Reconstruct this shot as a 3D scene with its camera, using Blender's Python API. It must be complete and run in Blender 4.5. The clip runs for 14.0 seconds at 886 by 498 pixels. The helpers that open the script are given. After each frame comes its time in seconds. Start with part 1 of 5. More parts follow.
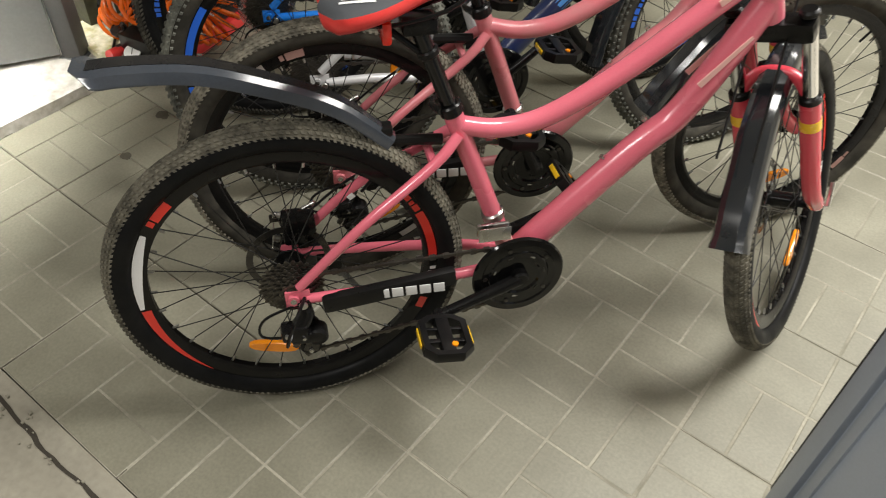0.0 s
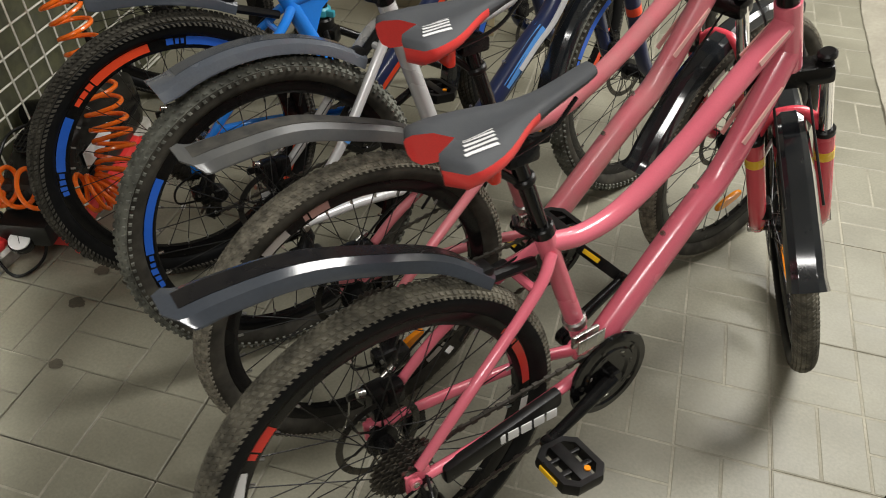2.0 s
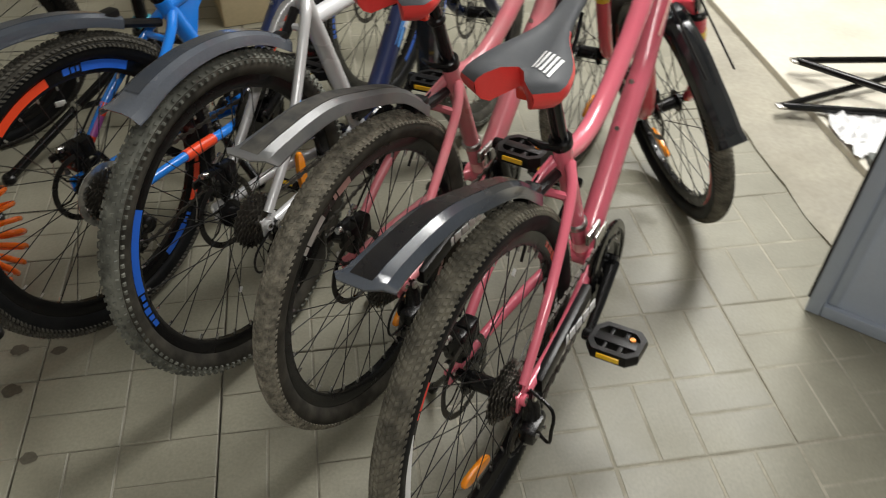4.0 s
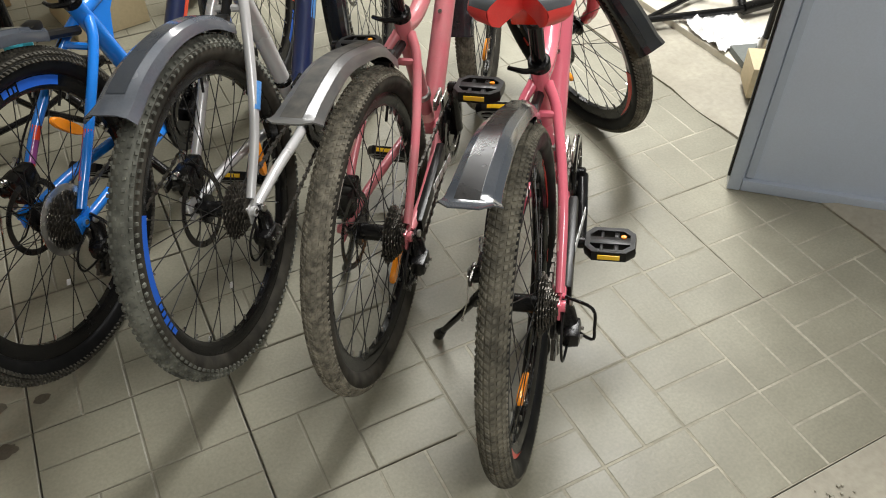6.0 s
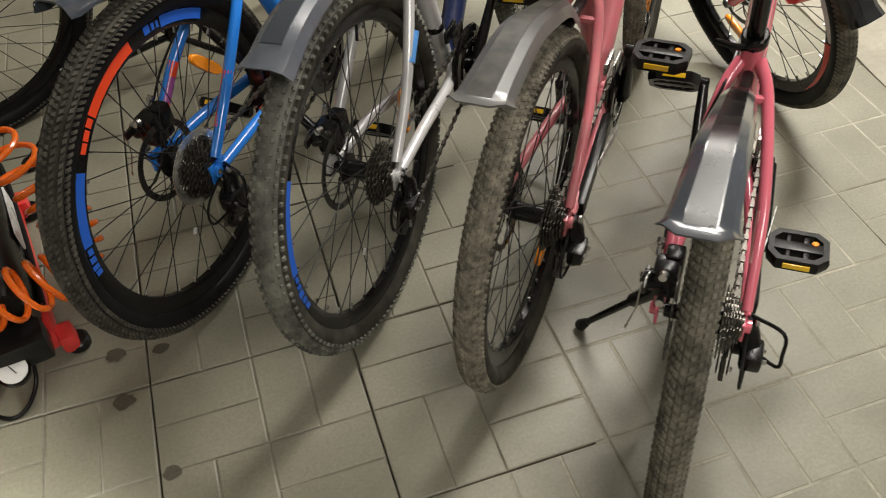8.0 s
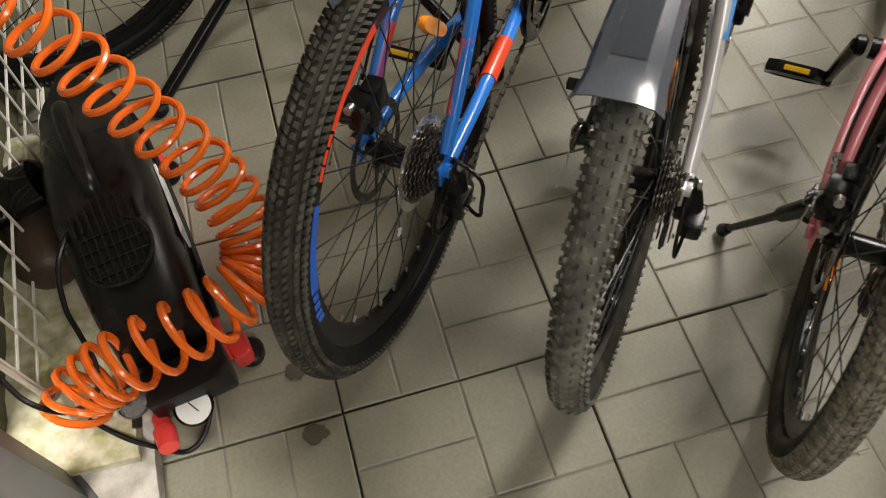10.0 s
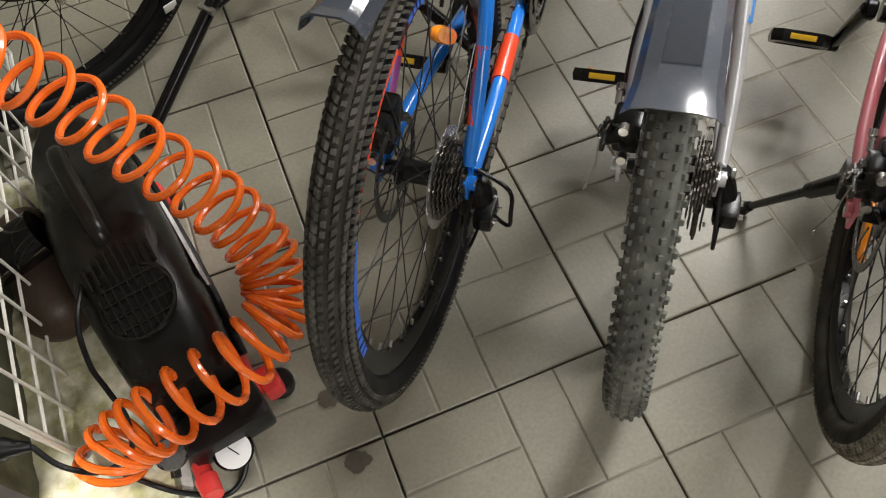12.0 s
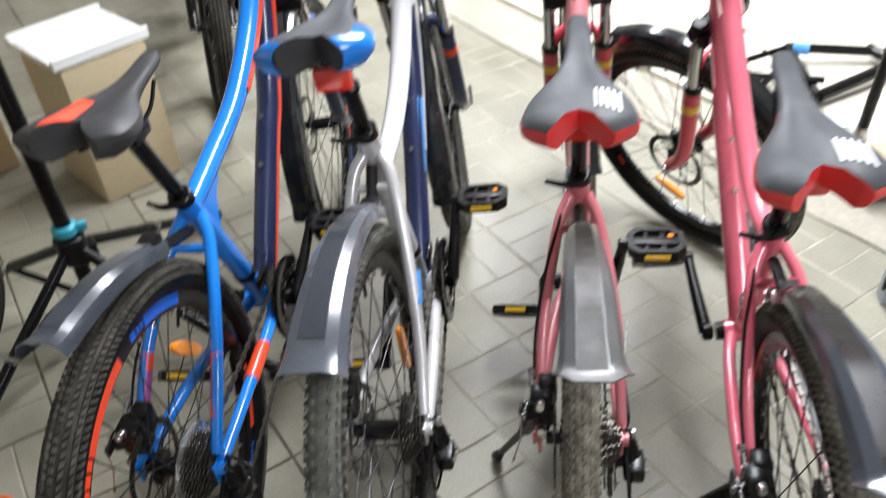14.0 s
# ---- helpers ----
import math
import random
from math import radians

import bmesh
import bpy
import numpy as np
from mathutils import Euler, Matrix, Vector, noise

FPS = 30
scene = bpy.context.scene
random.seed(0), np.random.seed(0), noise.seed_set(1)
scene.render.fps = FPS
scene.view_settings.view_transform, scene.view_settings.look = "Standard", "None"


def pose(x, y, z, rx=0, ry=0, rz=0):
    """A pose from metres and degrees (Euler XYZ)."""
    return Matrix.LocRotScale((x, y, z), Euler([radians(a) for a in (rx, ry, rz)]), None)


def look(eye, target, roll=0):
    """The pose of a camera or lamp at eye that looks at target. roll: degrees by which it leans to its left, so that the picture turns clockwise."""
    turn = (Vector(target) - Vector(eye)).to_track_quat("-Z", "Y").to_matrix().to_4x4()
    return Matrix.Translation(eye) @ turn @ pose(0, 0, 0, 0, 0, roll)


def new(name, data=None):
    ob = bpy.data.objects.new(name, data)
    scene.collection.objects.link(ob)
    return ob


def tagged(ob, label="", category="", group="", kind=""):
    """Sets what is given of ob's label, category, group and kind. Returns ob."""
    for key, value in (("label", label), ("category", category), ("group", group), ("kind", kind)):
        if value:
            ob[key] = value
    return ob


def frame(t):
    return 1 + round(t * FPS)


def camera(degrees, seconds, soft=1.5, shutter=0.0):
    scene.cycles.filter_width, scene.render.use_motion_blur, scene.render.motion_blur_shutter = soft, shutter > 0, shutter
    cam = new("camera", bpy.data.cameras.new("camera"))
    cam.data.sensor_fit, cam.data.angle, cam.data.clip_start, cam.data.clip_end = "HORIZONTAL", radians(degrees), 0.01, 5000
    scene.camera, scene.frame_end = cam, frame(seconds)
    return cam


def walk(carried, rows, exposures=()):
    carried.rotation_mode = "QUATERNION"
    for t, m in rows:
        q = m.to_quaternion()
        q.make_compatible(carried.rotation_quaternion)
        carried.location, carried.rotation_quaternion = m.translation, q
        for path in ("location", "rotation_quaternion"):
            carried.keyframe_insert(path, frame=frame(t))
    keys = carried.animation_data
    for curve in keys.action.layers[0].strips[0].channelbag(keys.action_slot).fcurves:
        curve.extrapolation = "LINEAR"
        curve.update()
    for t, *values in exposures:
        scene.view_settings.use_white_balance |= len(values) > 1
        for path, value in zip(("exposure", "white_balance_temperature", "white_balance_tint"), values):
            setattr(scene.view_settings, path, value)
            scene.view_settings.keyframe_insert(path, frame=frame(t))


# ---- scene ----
cam = camera(58.66, 14.0, 1.0, 0.4)
PATH = [
    (0, (0.505, 0.593, 1.432), (-0.241, 1.613, 0.095), 2.9),
    (0.5, (0.405, 0.619, 1.400), (-0.328, 1.602, 0.028), 3.2),
    (1, (0.254, 0.670, 1.396), (-0.451, 1.630, -0.006), 1.3),
    (1.5, (0.140, 0.642, 1.403), (-0.433, 1.737, 0.041), 1.1),
    (2, (-0.026, 0.529, 1.431), (-0.388, 1.841, 0.193), 1.6),
    (2.5, (-0.159, 0.472, 1.426), (-0.397, 1.824, 0.200), 6.1),
    (3, (-0.303, 0.502, 1.378), (-0.438, 1.833, 0.115), 7.4),
    (3.5, (-0.413, 0.474, 1.391), (-0.420, 1.797, 0.113), 4.5),
    (4, (-0.514, 0.395, 1.416), (-0.277, 1.724, 0.165), 1.5),
    (4.2, (-0.583, 0.364, 1.430), (-0.257, 1.675, 0.180), 1.4),
    (6.3, (-0.868, 0.415, 1.386), (-0.270, 1.600, 0.112), -0.5),
    (6.5, (-0.876, 0.423, 1.385), (-0.307, 1.622, 0.111), -0.7),
    (7, (-0.869, 0.472, 1.376), (-0.439, 1.707, 0.081), -0.5),
    (7.5, (-0.842, 0.538, 1.349), (-0.516, 1.748, 0.002), -1.3),
    (8, (-0.897, 0.630, 1.342), (-0.528, 1.782, -0.044), -1.3),
    (8.5, (-0.997, 0.723, 1.335), (-0.601, 1.821, -0.088), 0.1),
    (9, (-1.047, 0.867, 1.303), (-0.812, 1.926, -0.183), -2.5),
    (11.3, (-1.222, 1.270, 1.240), (-0.954, 2.087, -0.387), -2.5),
    (11.5, (-1.218, 1.262, 1.247), (-0.953, 2.085, -0.378), -3.4),
    (12, (-1.195, 1.216, 1.254), (-0.921, 2.070, -0.352), -4.9),
    (12.5, (-1.162, 1.185, 1.273), (-0.869, 2.085, -0.304), -5.7),
    (13, (-1.092, 1.134, 1.297), (-0.736, 2.093, -0.232), -5.1),
    (13.5, (-1.055, 1.066, 1.327), (-0.528, 2.120, -0.086), -2.9),
    (14, (-1.048, 0.921, 1.391), (-0.302, 2.145, 0.237), -3.5),
]
walk(cam, [(t, look(eye, target, roll)) for t, eye, target, roll in PATH],
     [(0, -0.07, 6450, 10), (2, -0.27, 6400, 10), (3, -0.35, 6350, 11), (4, -0.2, 6300, 10), (6.5, 0.25, 6250, 10), (7.5, 0.03, 6450, 10), (9, 0.06, 6850, 11), (11.5, 0.35, 6300, 13), (13, 0.4, 6150, 13), (13.5, 0.52, 5950, 13), (14, 0.62, 5800, 13)])

# ---------------- light ----------------
world = bpy.data.worlds.new("world")
scene.world = world
world.use_nodes = True
world.node_tree.nodes["Background"].inputs[0].default_value = (1.0, 0.96, 0.9, 1)
world.node_tree.nodes["Background"].inputs[1].default_value = 0.018


def area_lamp(name, eye, target, sx, sy, watts, colour):
    data = bpy.data.lights.new(name, "AREA")
    data.shape, data.size, data.size_y, data.energy, data.color = "RECTANGLE", sx, sy, watts, colour
    ob = new(name, data)
    ob.matrix_world = look(eye, target)
    return ob


WARM = (1.0, 0.97, 0.91)
# main lamp, unseen, placed by the way the wheel shadows fall
area_lamp("ceiling_tube_light", (0.95, 2.6, 2.62), (0.8, 2.5, 0), 0.6, 1.8, 104, WARM)
# two more unseen lamps, added to fill the back and the near side
area_lamp("ceiling_tube_light", (1.6, 4.4, 2.62), (1.5, 4.2, 0), 1.5, 0.25, 88, WARM)
area_lamp("ceiling_tube_light", (-0.2, -0.7, 2.62), (-0.2, -0.2, 0), 1.5, 0.3, 45, WARM)
# long narrow lamp added to brighten the plinth top; its real source is unseen
strip = area_lamp("plinth_strip_light", (-1.67, 1.30, 0.95), (-1.685, 1.325, 0), 0.06, 1.1, 6.6, (1, 0.97, 0.9))
strip.data.spread = radians(55)

# ---------------- materials ----------------


def material(name, base, rough=0.5, metal=0.0, var=0.15, scale=8.0, fine=120.0, bump=0.0, coat=0.0, dust=None, dust_amount=0.0, per_object=0.0, trans=0.0, spec=0.5, placed=False):
    m = bpy.data.materials.new(name)
    m.use_nodes = True
    nt = m.node_tree
    n, l = nt.nodes, nt.links
    b = n["Principled BSDF"]
    b.inputs["Roughness"].default_value = rough
    b.inputs["Metallic"].default_value = metal
    b.inputs["Coat Weight"].default_value = coat
    b.inputs["Coat Roughness"].default_value = 0.12
    b.inputs["Transmission Weight"].default_value = trans
    b.inputs["Specular IOR Level"].default_value = spec
    tc = n.new("ShaderNodeTexCoord")
    geo = n.new("ShaderNodeNewGeometry")
    where = geo.outputs["Position"] if placed else tc.outputs["Object"]
    big = n.new("ShaderNodeTexNoise")
    big.inputs["Scale"].default_value, big.inputs["Detail"].default_value = scale, 5
    small = n.new("ShaderNodeTexNoise")
    small.inputs["Scale"].default_value, small.inputs["Detail"].default_value = fine, 3
    l.new(where, big.inputs["Vector"])
    l.new(where, small.inputs["Vector"])
    add = n.new("ShaderNodeMath")
    add.operation = "ADD"
    l.new(big.outputs["Fac"], add.inputs[0])
    l.new(small.outputs["Fac"], add.inputs[1])
    rng = n.new("ShaderNodeMapRange")
    rng.inputs["From Min"].default_value, rng.inputs["From Max"].default_value = 0.6, 1.4
    rng.inputs["To Min"].default_value, rng.inputs["To Max"].default_value = 1 - var, 1 + var
    l.new(add.outputs[0], rng.inputs["Value"])
    tint = n.new("ShaderNodeVectorMath")
    tint.operation = "SCALE"
    tint.inputs[0].default_value = base[:3]
    fac = rng.outputs["Result"]
    if per_object:
        info = n.new("ShaderNodeObjectInfo")
        r2 = n.new("ShaderNodeMapRange")
        r2.inputs["To Min"].default_value, r2.inputs["To Max"].default_value = 1 - per_object, 1 + per_object
        l.new(info.outputs["Random"], r2.inputs["Value"])
        mul = n.new("ShaderNodeMath")
        mul.operation = "MULTIPLY"
        l.new(fac, mul.inputs[0])
        l.new(r2.outputs["Result"], mul.inputs[1])
        fac = mul.outputs[0]
    l.new(fac, tint.inputs["Scale"])
    colour = tint.outputs[0]
    if dust:
        dn = n.new("ShaderNodeTexNoise")
        dn.inputs["Scale"].default_value, dn.inputs["Detail"].default_value = scale * 2.3, 7
        l.new(where, dn.inputs["Vector"])
        dr = n.new("ShaderNodeMapRange")
        dr.inputs["From Min"].default_value, dr.inputs["From Max"].default_value = 0.35, 0.7
        dr.inputs["To Min"].default_value, dr.inputs["To Max"].default_value = dust_amount * 0.3, dust_amount
        l.new(dn.outputs["Fac"], dr.inputs["Value"])
        mix = n.new("ShaderNodeMix")
        mix.data_type = "RGBA"
        l.new(dr.outputs["Result"], mix.inputs["Factor"])
        l.new(colour, mix.inputs["A"])
        mix.inputs["B"].default_value = (*dust, 1)
        colour = mix.outputs["Result"]
    l.new(colour, b.inputs["Base Color"])
    rr = n.new("ShaderNodeMapRange")
    rr.inputs["From Min"].default_value, rr.inputs["From Max"].default_value = 0.3, 0.7
    rr.inputs["To Min"].default_value, rr.inputs["To Max"].default_value = max(0.02, rough * 0.75), min(1, rough * 1.25)
    l.new(big.outputs["Fac"], rr.inputs["Value"])
    l.new(rr.outputs["Result"], b.inputs["Roughness"])
    if bump:
        bp = n.new("ShaderNodeBump")
        bp.inputs["Strength"].default_value, bp.inputs["Distance"].default_value = 0.5, bump
        l.new(add.outputs[0], bp.inputs["Height"])
        l.new(bp.outputs["Normal"], b.inputs["Normal"])
    return m


DUST = (0.32, 0.29, 0.23)
PINK = material("pink_paint", (0.77, 0.148, 0.212), 0.24, 0.0, 0.06, 6, 300, coat=0.7, dust=(0.64, 0.33, 0.35), dust_amount=0.12)
PINK_DULL = material("pink_paint_dusty", (0.72, 0.160, 0.205), 0.36, 0.0, 0.08, 9, 300, coat=0.35, dust=(0.47, 0.31, 0.28), dust_amount=0.40)
PINK_LIGHT = material("pale_pink_decal", (0.85, 0.48, 0.44), 0.35, 0, 0.06, 20, 300, coat=0.3)
RED_FORK = material("red_pink_fork_paint", (0.70, 0.06, 0.09), 0.25, 0, 0.06, 6, 300, coat=0.6)
BLUE = material("blue_paint", (0.020, 0.23, 0.82), 0.22, 0, 0.06, 6, 300, coat=0.7)
LIGHT_BLUE = material("light_blue_paint", (0.10, 0.32, 0.75), 0.28, 0, 0.06, 6, 300, coat=0.5)
NAVY = material("navy_paint", (0.015, 0.025, 0.08), 0.3, 0, 0.1, 6, 300, coat=0.5)
SILVER = material("silver_paint", (0.60, 0.60, 0.60), 0.30, 0.18, 0.06, 6, 400, coat=0.5)
WHITE_PAINT = material("white_paint", (0.70, 0.71, 0.72), 0.35, 0, 0.05, 6, 300, coat=0.4)
RED = material("red_decal", (0.75, 0.035, 0.02), 0.35, 0, 0.06, 10, 300, coat=0.3)
ORANGE_RED = material("orange_red_decal", (0.85, 0.07, 0.02), 0.35, 0, 0.06, 10, 300, coat=0.3)
VIOLET = material("violet_decal", (0.33, 0.08, 0.30), 0.35, 0, 0.06, 10, 300, coat=0.3)
BLUE_DECAL = material("blue_decal", (0.02, 0.12, 0.60), 0.35, 0, 0.06, 10, 300, coat=0.3)
DIRTY_WHITE = material("dusty_white_decal", (0.40, 0.37, 0.34), 0.6, 0, 0.1, 20, 300)
DIRTY_PINK = material("dusty_pink_decal", (0.42, 0.24, 0.21), 0.6, 0, 0.1, 20, 300)
RUST_BROWN = material("brown_tank_paint", (0.075, 0.05, 0.036), 0.5, 0.2, 0.3, 12, 200, bump=0.0006)
WHITE_DECAL = material("white_decal", (0.80, 0.80, 0.80), 0.4, 0, 0.05, 10, 300)
RUBBER = material("tyre_rubber_black", (0.010, 0.010, 0.010), 0.75, 0, 0.3, 14, 160, bump=0.0008, dust=(0.26, 0.23, 0.18), dust_amount=0.17, spec=0.2)
RUBBER_MID = material("tyre_rubber_gap_dust", (0.012, 0.012, 0.011), 0.9, 0, 0.3, 14, 200, bump=0.0006, dust=(0.235, 0.215, 0.165), dust_amount=0.78, spec=0.12)
RUBBER_BROWN = material("tyre_rubber_brown_dust", (0.016, 0.015, 0.013), 0.85, 0, 0.35, 18, 200, bump=0.0008, dust=(0.25, 0.235, 0.195), dust_amount=0.40, spec=0.15)
RUBBER_OLIVE = material("tyre_rubber_olive_dust", (0.018, 0.018, 0.016), 0.85, 0, 0.3, 11, 170, bump=0.0008, dust=(0.27, 0.275, 0.235), dust_amount=0.72, spec=0.15)
RUBBER_CLEAN = material("tyre_rubber_light_dust", (0.018, 0.018, 0.017), 0.9, 0, 0.3, 14, 200, bump=0.0008, dust=(0.275, 0.255, 0.20), dust_amount=0.78, spec=0.12)
RUBBER_PALE = material("tyre_rubber_pale_dust", (0.030, 0.028, 0.025), 0.9, 0, 0.35, 30, 200, bump=0.0008, dust=(0.31, 0.285, 0.225), dust_amount=0.92, spec=0.12)
RUBBER_GREY = material("tyre_rubber_grey_dust", (0.010, 0.010, 0.009), 0.85, 0, 0.3, 10, 160, bump=0.0006, dust=DUST, dust_amount=0.20, spec=0.12)
RUBBER_SIDE = material("tyre_sidewall_rubber", (0.0045, 0.005, 0.006), 0.5, 0, 0.3, 14, 160, bump=0.0004, dust=DUST, dust_amount=0.018, spec=0.14)
BLACK_METAL = material("black_metal", (0.004, 0.004, 0.0045), 0.24, 0.0, 0.2, 20, 200, dust=DUST, dust_amount=0.012, spec=0.28)
BLACK_PLASTIC = material("black_plastic", (0.005, 0.005, 0.0055), 0.33, 0, 0.2, 14, 260, bump=0.0002, dust=DUST, dust_amount=0.015, spec=0.25)
GLOSS_BLACK = material("gloss_black_plastic", (0.003, 0.003, 0.0035), 0.10, 0, 0.2, 10, 200, coat=0.15, dust=DUST, dust_amount=0.008, spec=0.35)
FENDER = material("dark_grey_fender_plastic", (0.042, 0.050, 0.064), 0.16, 0, 0.12, 8, 220, coat=0.4, dust=DUST, dust_amount=0.04)
FENDER_DUSTY = material("dusty_grey_fender_plastic", (0.062, 0.068, 0.075), 0.32, 0, 0.15, 8, 220, coat=0.15, dust=DUST, dust_amount=0.22)
STRIP_DULL = material("dusty_black_strip_plastic", (0.020, 0.022, 0.025), 0.5, 0, 0.2, 20, 220, dust=DUST, dust_amount=0.22, spec=0.3)
STRIP_BLACK = material("black_strip_plastic", (0.006, 0.006, 0.008), 0.26, 0, 0.2, 14, 220, dust=DUST, dust_amount=0.03, spec=0.35)
CHAIN_STEEL = material("oily_chain_steel", (0.10, 0.092, 0.08), 0.42, 0.85, 0.3, 40, 300)
CASSETTE_STEEL = material("oily_sprocket_steel", (0.115, 0.105, 0.09), 0.32, 0.85, 0.3, 40, 300)
CLEAR_PLASTIC = material("cloudy_clear_plastic", (0.75, 0.75, 0.73), 0.25, 0, 0.1, 30, 200, trans=0.94)
FENDER_GREY = material("grey_fender_plastic", (0.080, 0.092, 0.115), 0.24, 0, 0.14, 10, 220, coat=0.6, dust=DUST, dust_amount=0.07, spec=0.6)
FENDER_BLACK = material("glossy_black_fender_plastic", (0.010, 0.013, 0.017), 0.10, 0, 0.12, 8, 220, coat=0.6, dust=DUST, dust_amount=0.04)
STEEL = material("steel", (0.55, 0.54, 0.52), 0.28, 1.0, 0.15, 30, 300)
CHROME = material("chrome", (0.75, 0.75, 0.75), 0.1, 1.0, 0.05, 30, 300)
DARK_STEEL = material("dark_steel", (0.09, 0.086, 0.08), 0.3, 0.9, 0.3, 40, 300)
SPOKE = material("spoke_steel_black", (0.035, 0.035, 0.035), 0.35, 0.7, 0.2, 40, 300)
SADDLE_GREY = material("saddle_grey_vinyl", (0.062, 0.067, 0.076), 0.66, 0, 0.12, 12, 500, bump=0.0003, dust=DUST, dust_amount=0.05, spec=0.3)
SADDLE_RED = material("saddle_red_vinyl", (0.78, 0.05, 0.045), 0.38, 0, 0.08, 12, 400, coat=0.2)
SADDLE_BLACK = material("saddle_black_vinyl", (0.035, 0.036, 0.04), 0.55, 0, 0.12, 12, 500, bump=0.0003, dust=DUST, dust_amount=0.05, spec=0.35)
REFLECTOR = material("orange_reflector", (0.95, 0.30, 0.01), 0.2, 0, 0.08, 60, 500, coat=0.7)
YELLOW = material("yellow_reflector", (0.90, 0.55, 0.02), 0.25, 0, 0.08, 60, 500, coat=0.5)
RED_LENS = material("red_lens", (0.85, 0.03, 0.01), 0.15, 0, 0.08, 60, 500, coat=0.8)
TILE = material("paving_tile_concrete", (0.292, 0.280, 0.213), 0.46, 0, 0.22, 2.3, 150, bump=0.0007, dust=(0.135, 0.125, 0.09), dust_amount=0.56, per_object=0.07, placed=True)
SAND = material("joint_sand", (0.47, 0.44, 0.355), 0.9, 0, 0.35, 4, 120, bump=0.001, dust=(0.20, 0.188, 0.142), dust_amount=0.95, placed=True)
JOINT = material("dark_joint", (0.045, 0.040, 0.030), 0.95, 0, 0.3, 3.5, 120, bump=0.001, dust=(0.42, 0.39, 0.31), dust_amount=1.0, placed=True)
CEMENT = material("cement", (0.38, 0.355, 0.285), 0.75, 0, 0.2, 3, 60, bump=0.002, dust=(0.20, 0.18, 0.14), dust_amount=0.5, placed=True)
PALE_FLOOR = material("pale_painted_concrete", (0.66, 0.62, 0.52), 0.6, 0, 0.12, 3, 60, bump=0.001, dust=(0.40, 0.37, 0.30), dust_amount=0.35)
PALE_CONCRETE = material("pale_rough_concrete", (0.74, 0.73, 0.69), 0.8, 0, 0.18, 11, 70, bump=0.006, dust=(0.27, 0.24, 0.18), dust_amount=0.75)
WALL = material("painted_wall", (0.46, 0.44, 0.39), 0.7, 0, 0.06, 2, 50, bump=0.0006)
CEILING = material("ceiling_white", (0.46, 0.45, 0.42), 0.8, 0, 0.05, 2, 40)
PANEL_GREY = material("grey_blue_sheet_metal", (0.45, 0.51, 0.61), 0.4, 0.0, 0.06, 3, 200, coat=0.15, dust=DUST, dust_amount=0.10)
PANEL_FRAME = material("grey_blue_frame_metal", (0.36, 0.41, 0.49), 0.35, 0.0, 0.06, 4, 200, coat=0.2, dust=DUST, dust_amount=0.10)
CARD = material("cardboard", (0.40, 0.28, 0.15), 0.8, 0, 0.12, 4, 90, bump=0.0005)
CARD_PALE = material("pale_cardboard", (0.52, 0.43, 0.27), 0.8, 0, 0.1, 4, 90, bump=0.0005)
HOSE = material("orange_hose_plastic", (0.95, 0.17, 0.012), 0.25, 0, 0.06, 20, 200, coat=0.5)
COMP_BLACK = material("compressor_black_plastic", (0.006, 0.0055, 0.005), 0.30, 0, 0.25, 8, 220, bump=0.0003, dust=DUST, dust_amount=0.021, spec=0.3)
WIRE_WHITE = material("white_coated_wire", (0.72, 0.70, 0.62), 0.35, 0, 0.08, 20, 200)
# a dark base mixed with olive noise blotches
DARK_BLOCK = material("dark_blotched_concrete", (0.065, 0.066, 0.048), 0.75, 0, 0.35, 9, 60, bump=0.004, dust=(0.15, 0.15, 0.06), dust_amount=0.5)
YELLOW_GREEN = material("yellow_green_stained_concrete", (0.27, 0.26, 0.055), 0.8, 0, 0.55, 16, 90, bump=0.006, dust=(0.78, 0.75, 0.60), dust_amount=0.95)
CYAN = material("cyan_plastic", (0.05, 0.35, 0.45), 0.35, 0, 0.1, 20, 200)
BAG = material("white_plastic_bag", (0.80, 0.80, 0.80), 0.25, 0, 0.08, 20, 200, bump=0.002)
DIAL = material("white_dial", (0.82, 0.82, 0.80), 0.3, 0, 0.03, 20, 200)
CARD_GREY = material("grey_felt", (0.14, 0.15, 0.14), 0.9, 0, 0.2, 20, 200)
GREY_PAINT = material("grey_painted_metal", (0.24, 0.255, 0.255), 0.45, 0, 0.1, 4, 120, dust=DUST, dust_amount=0.15)
POST_DARK = material("dark_grey_post_paint", (0.075, 0.08, 0.085), 0.5, 0, 0.1, 4, 120, dust=DUST, dust_amount=0.15)
CRANK = BLACK_METAL

# ---------------- geometry helpers: (vertices, faces) pairs ----------------


def join(*gs):
    v, f = [], []
    for gv, gf in gs:
        k = len(v)
        v += gv
        f += [tuple(i + k for i in q) for q in gf]
    return v, f


def xf(m, g):
    return [tuple(m @ Vector(p)) for p in g[0]], g[1]


def part(name, g, mat, parent=None, label="", m=None, smooth=40, kind=""):
    if isinstance(g, bpy.types.Mesh):
        me = g
    else:
        me = bpy.data.meshes.new(name)
        me.from_pydata(g[0], [], g[1])
        me.materials.append(mat)
        if smooth:
            me.polygons.foreach_set("use_smooth", [True] * len(me.polygons))
            me.set_sharp_from_angle(angle=radians(smooth))
    ob = new(name, me)
    if parent:
        ob.parent = parent
    if m is not None:
        ob.matrix_basis = m
    return tagged(ob, label, kind=kind)


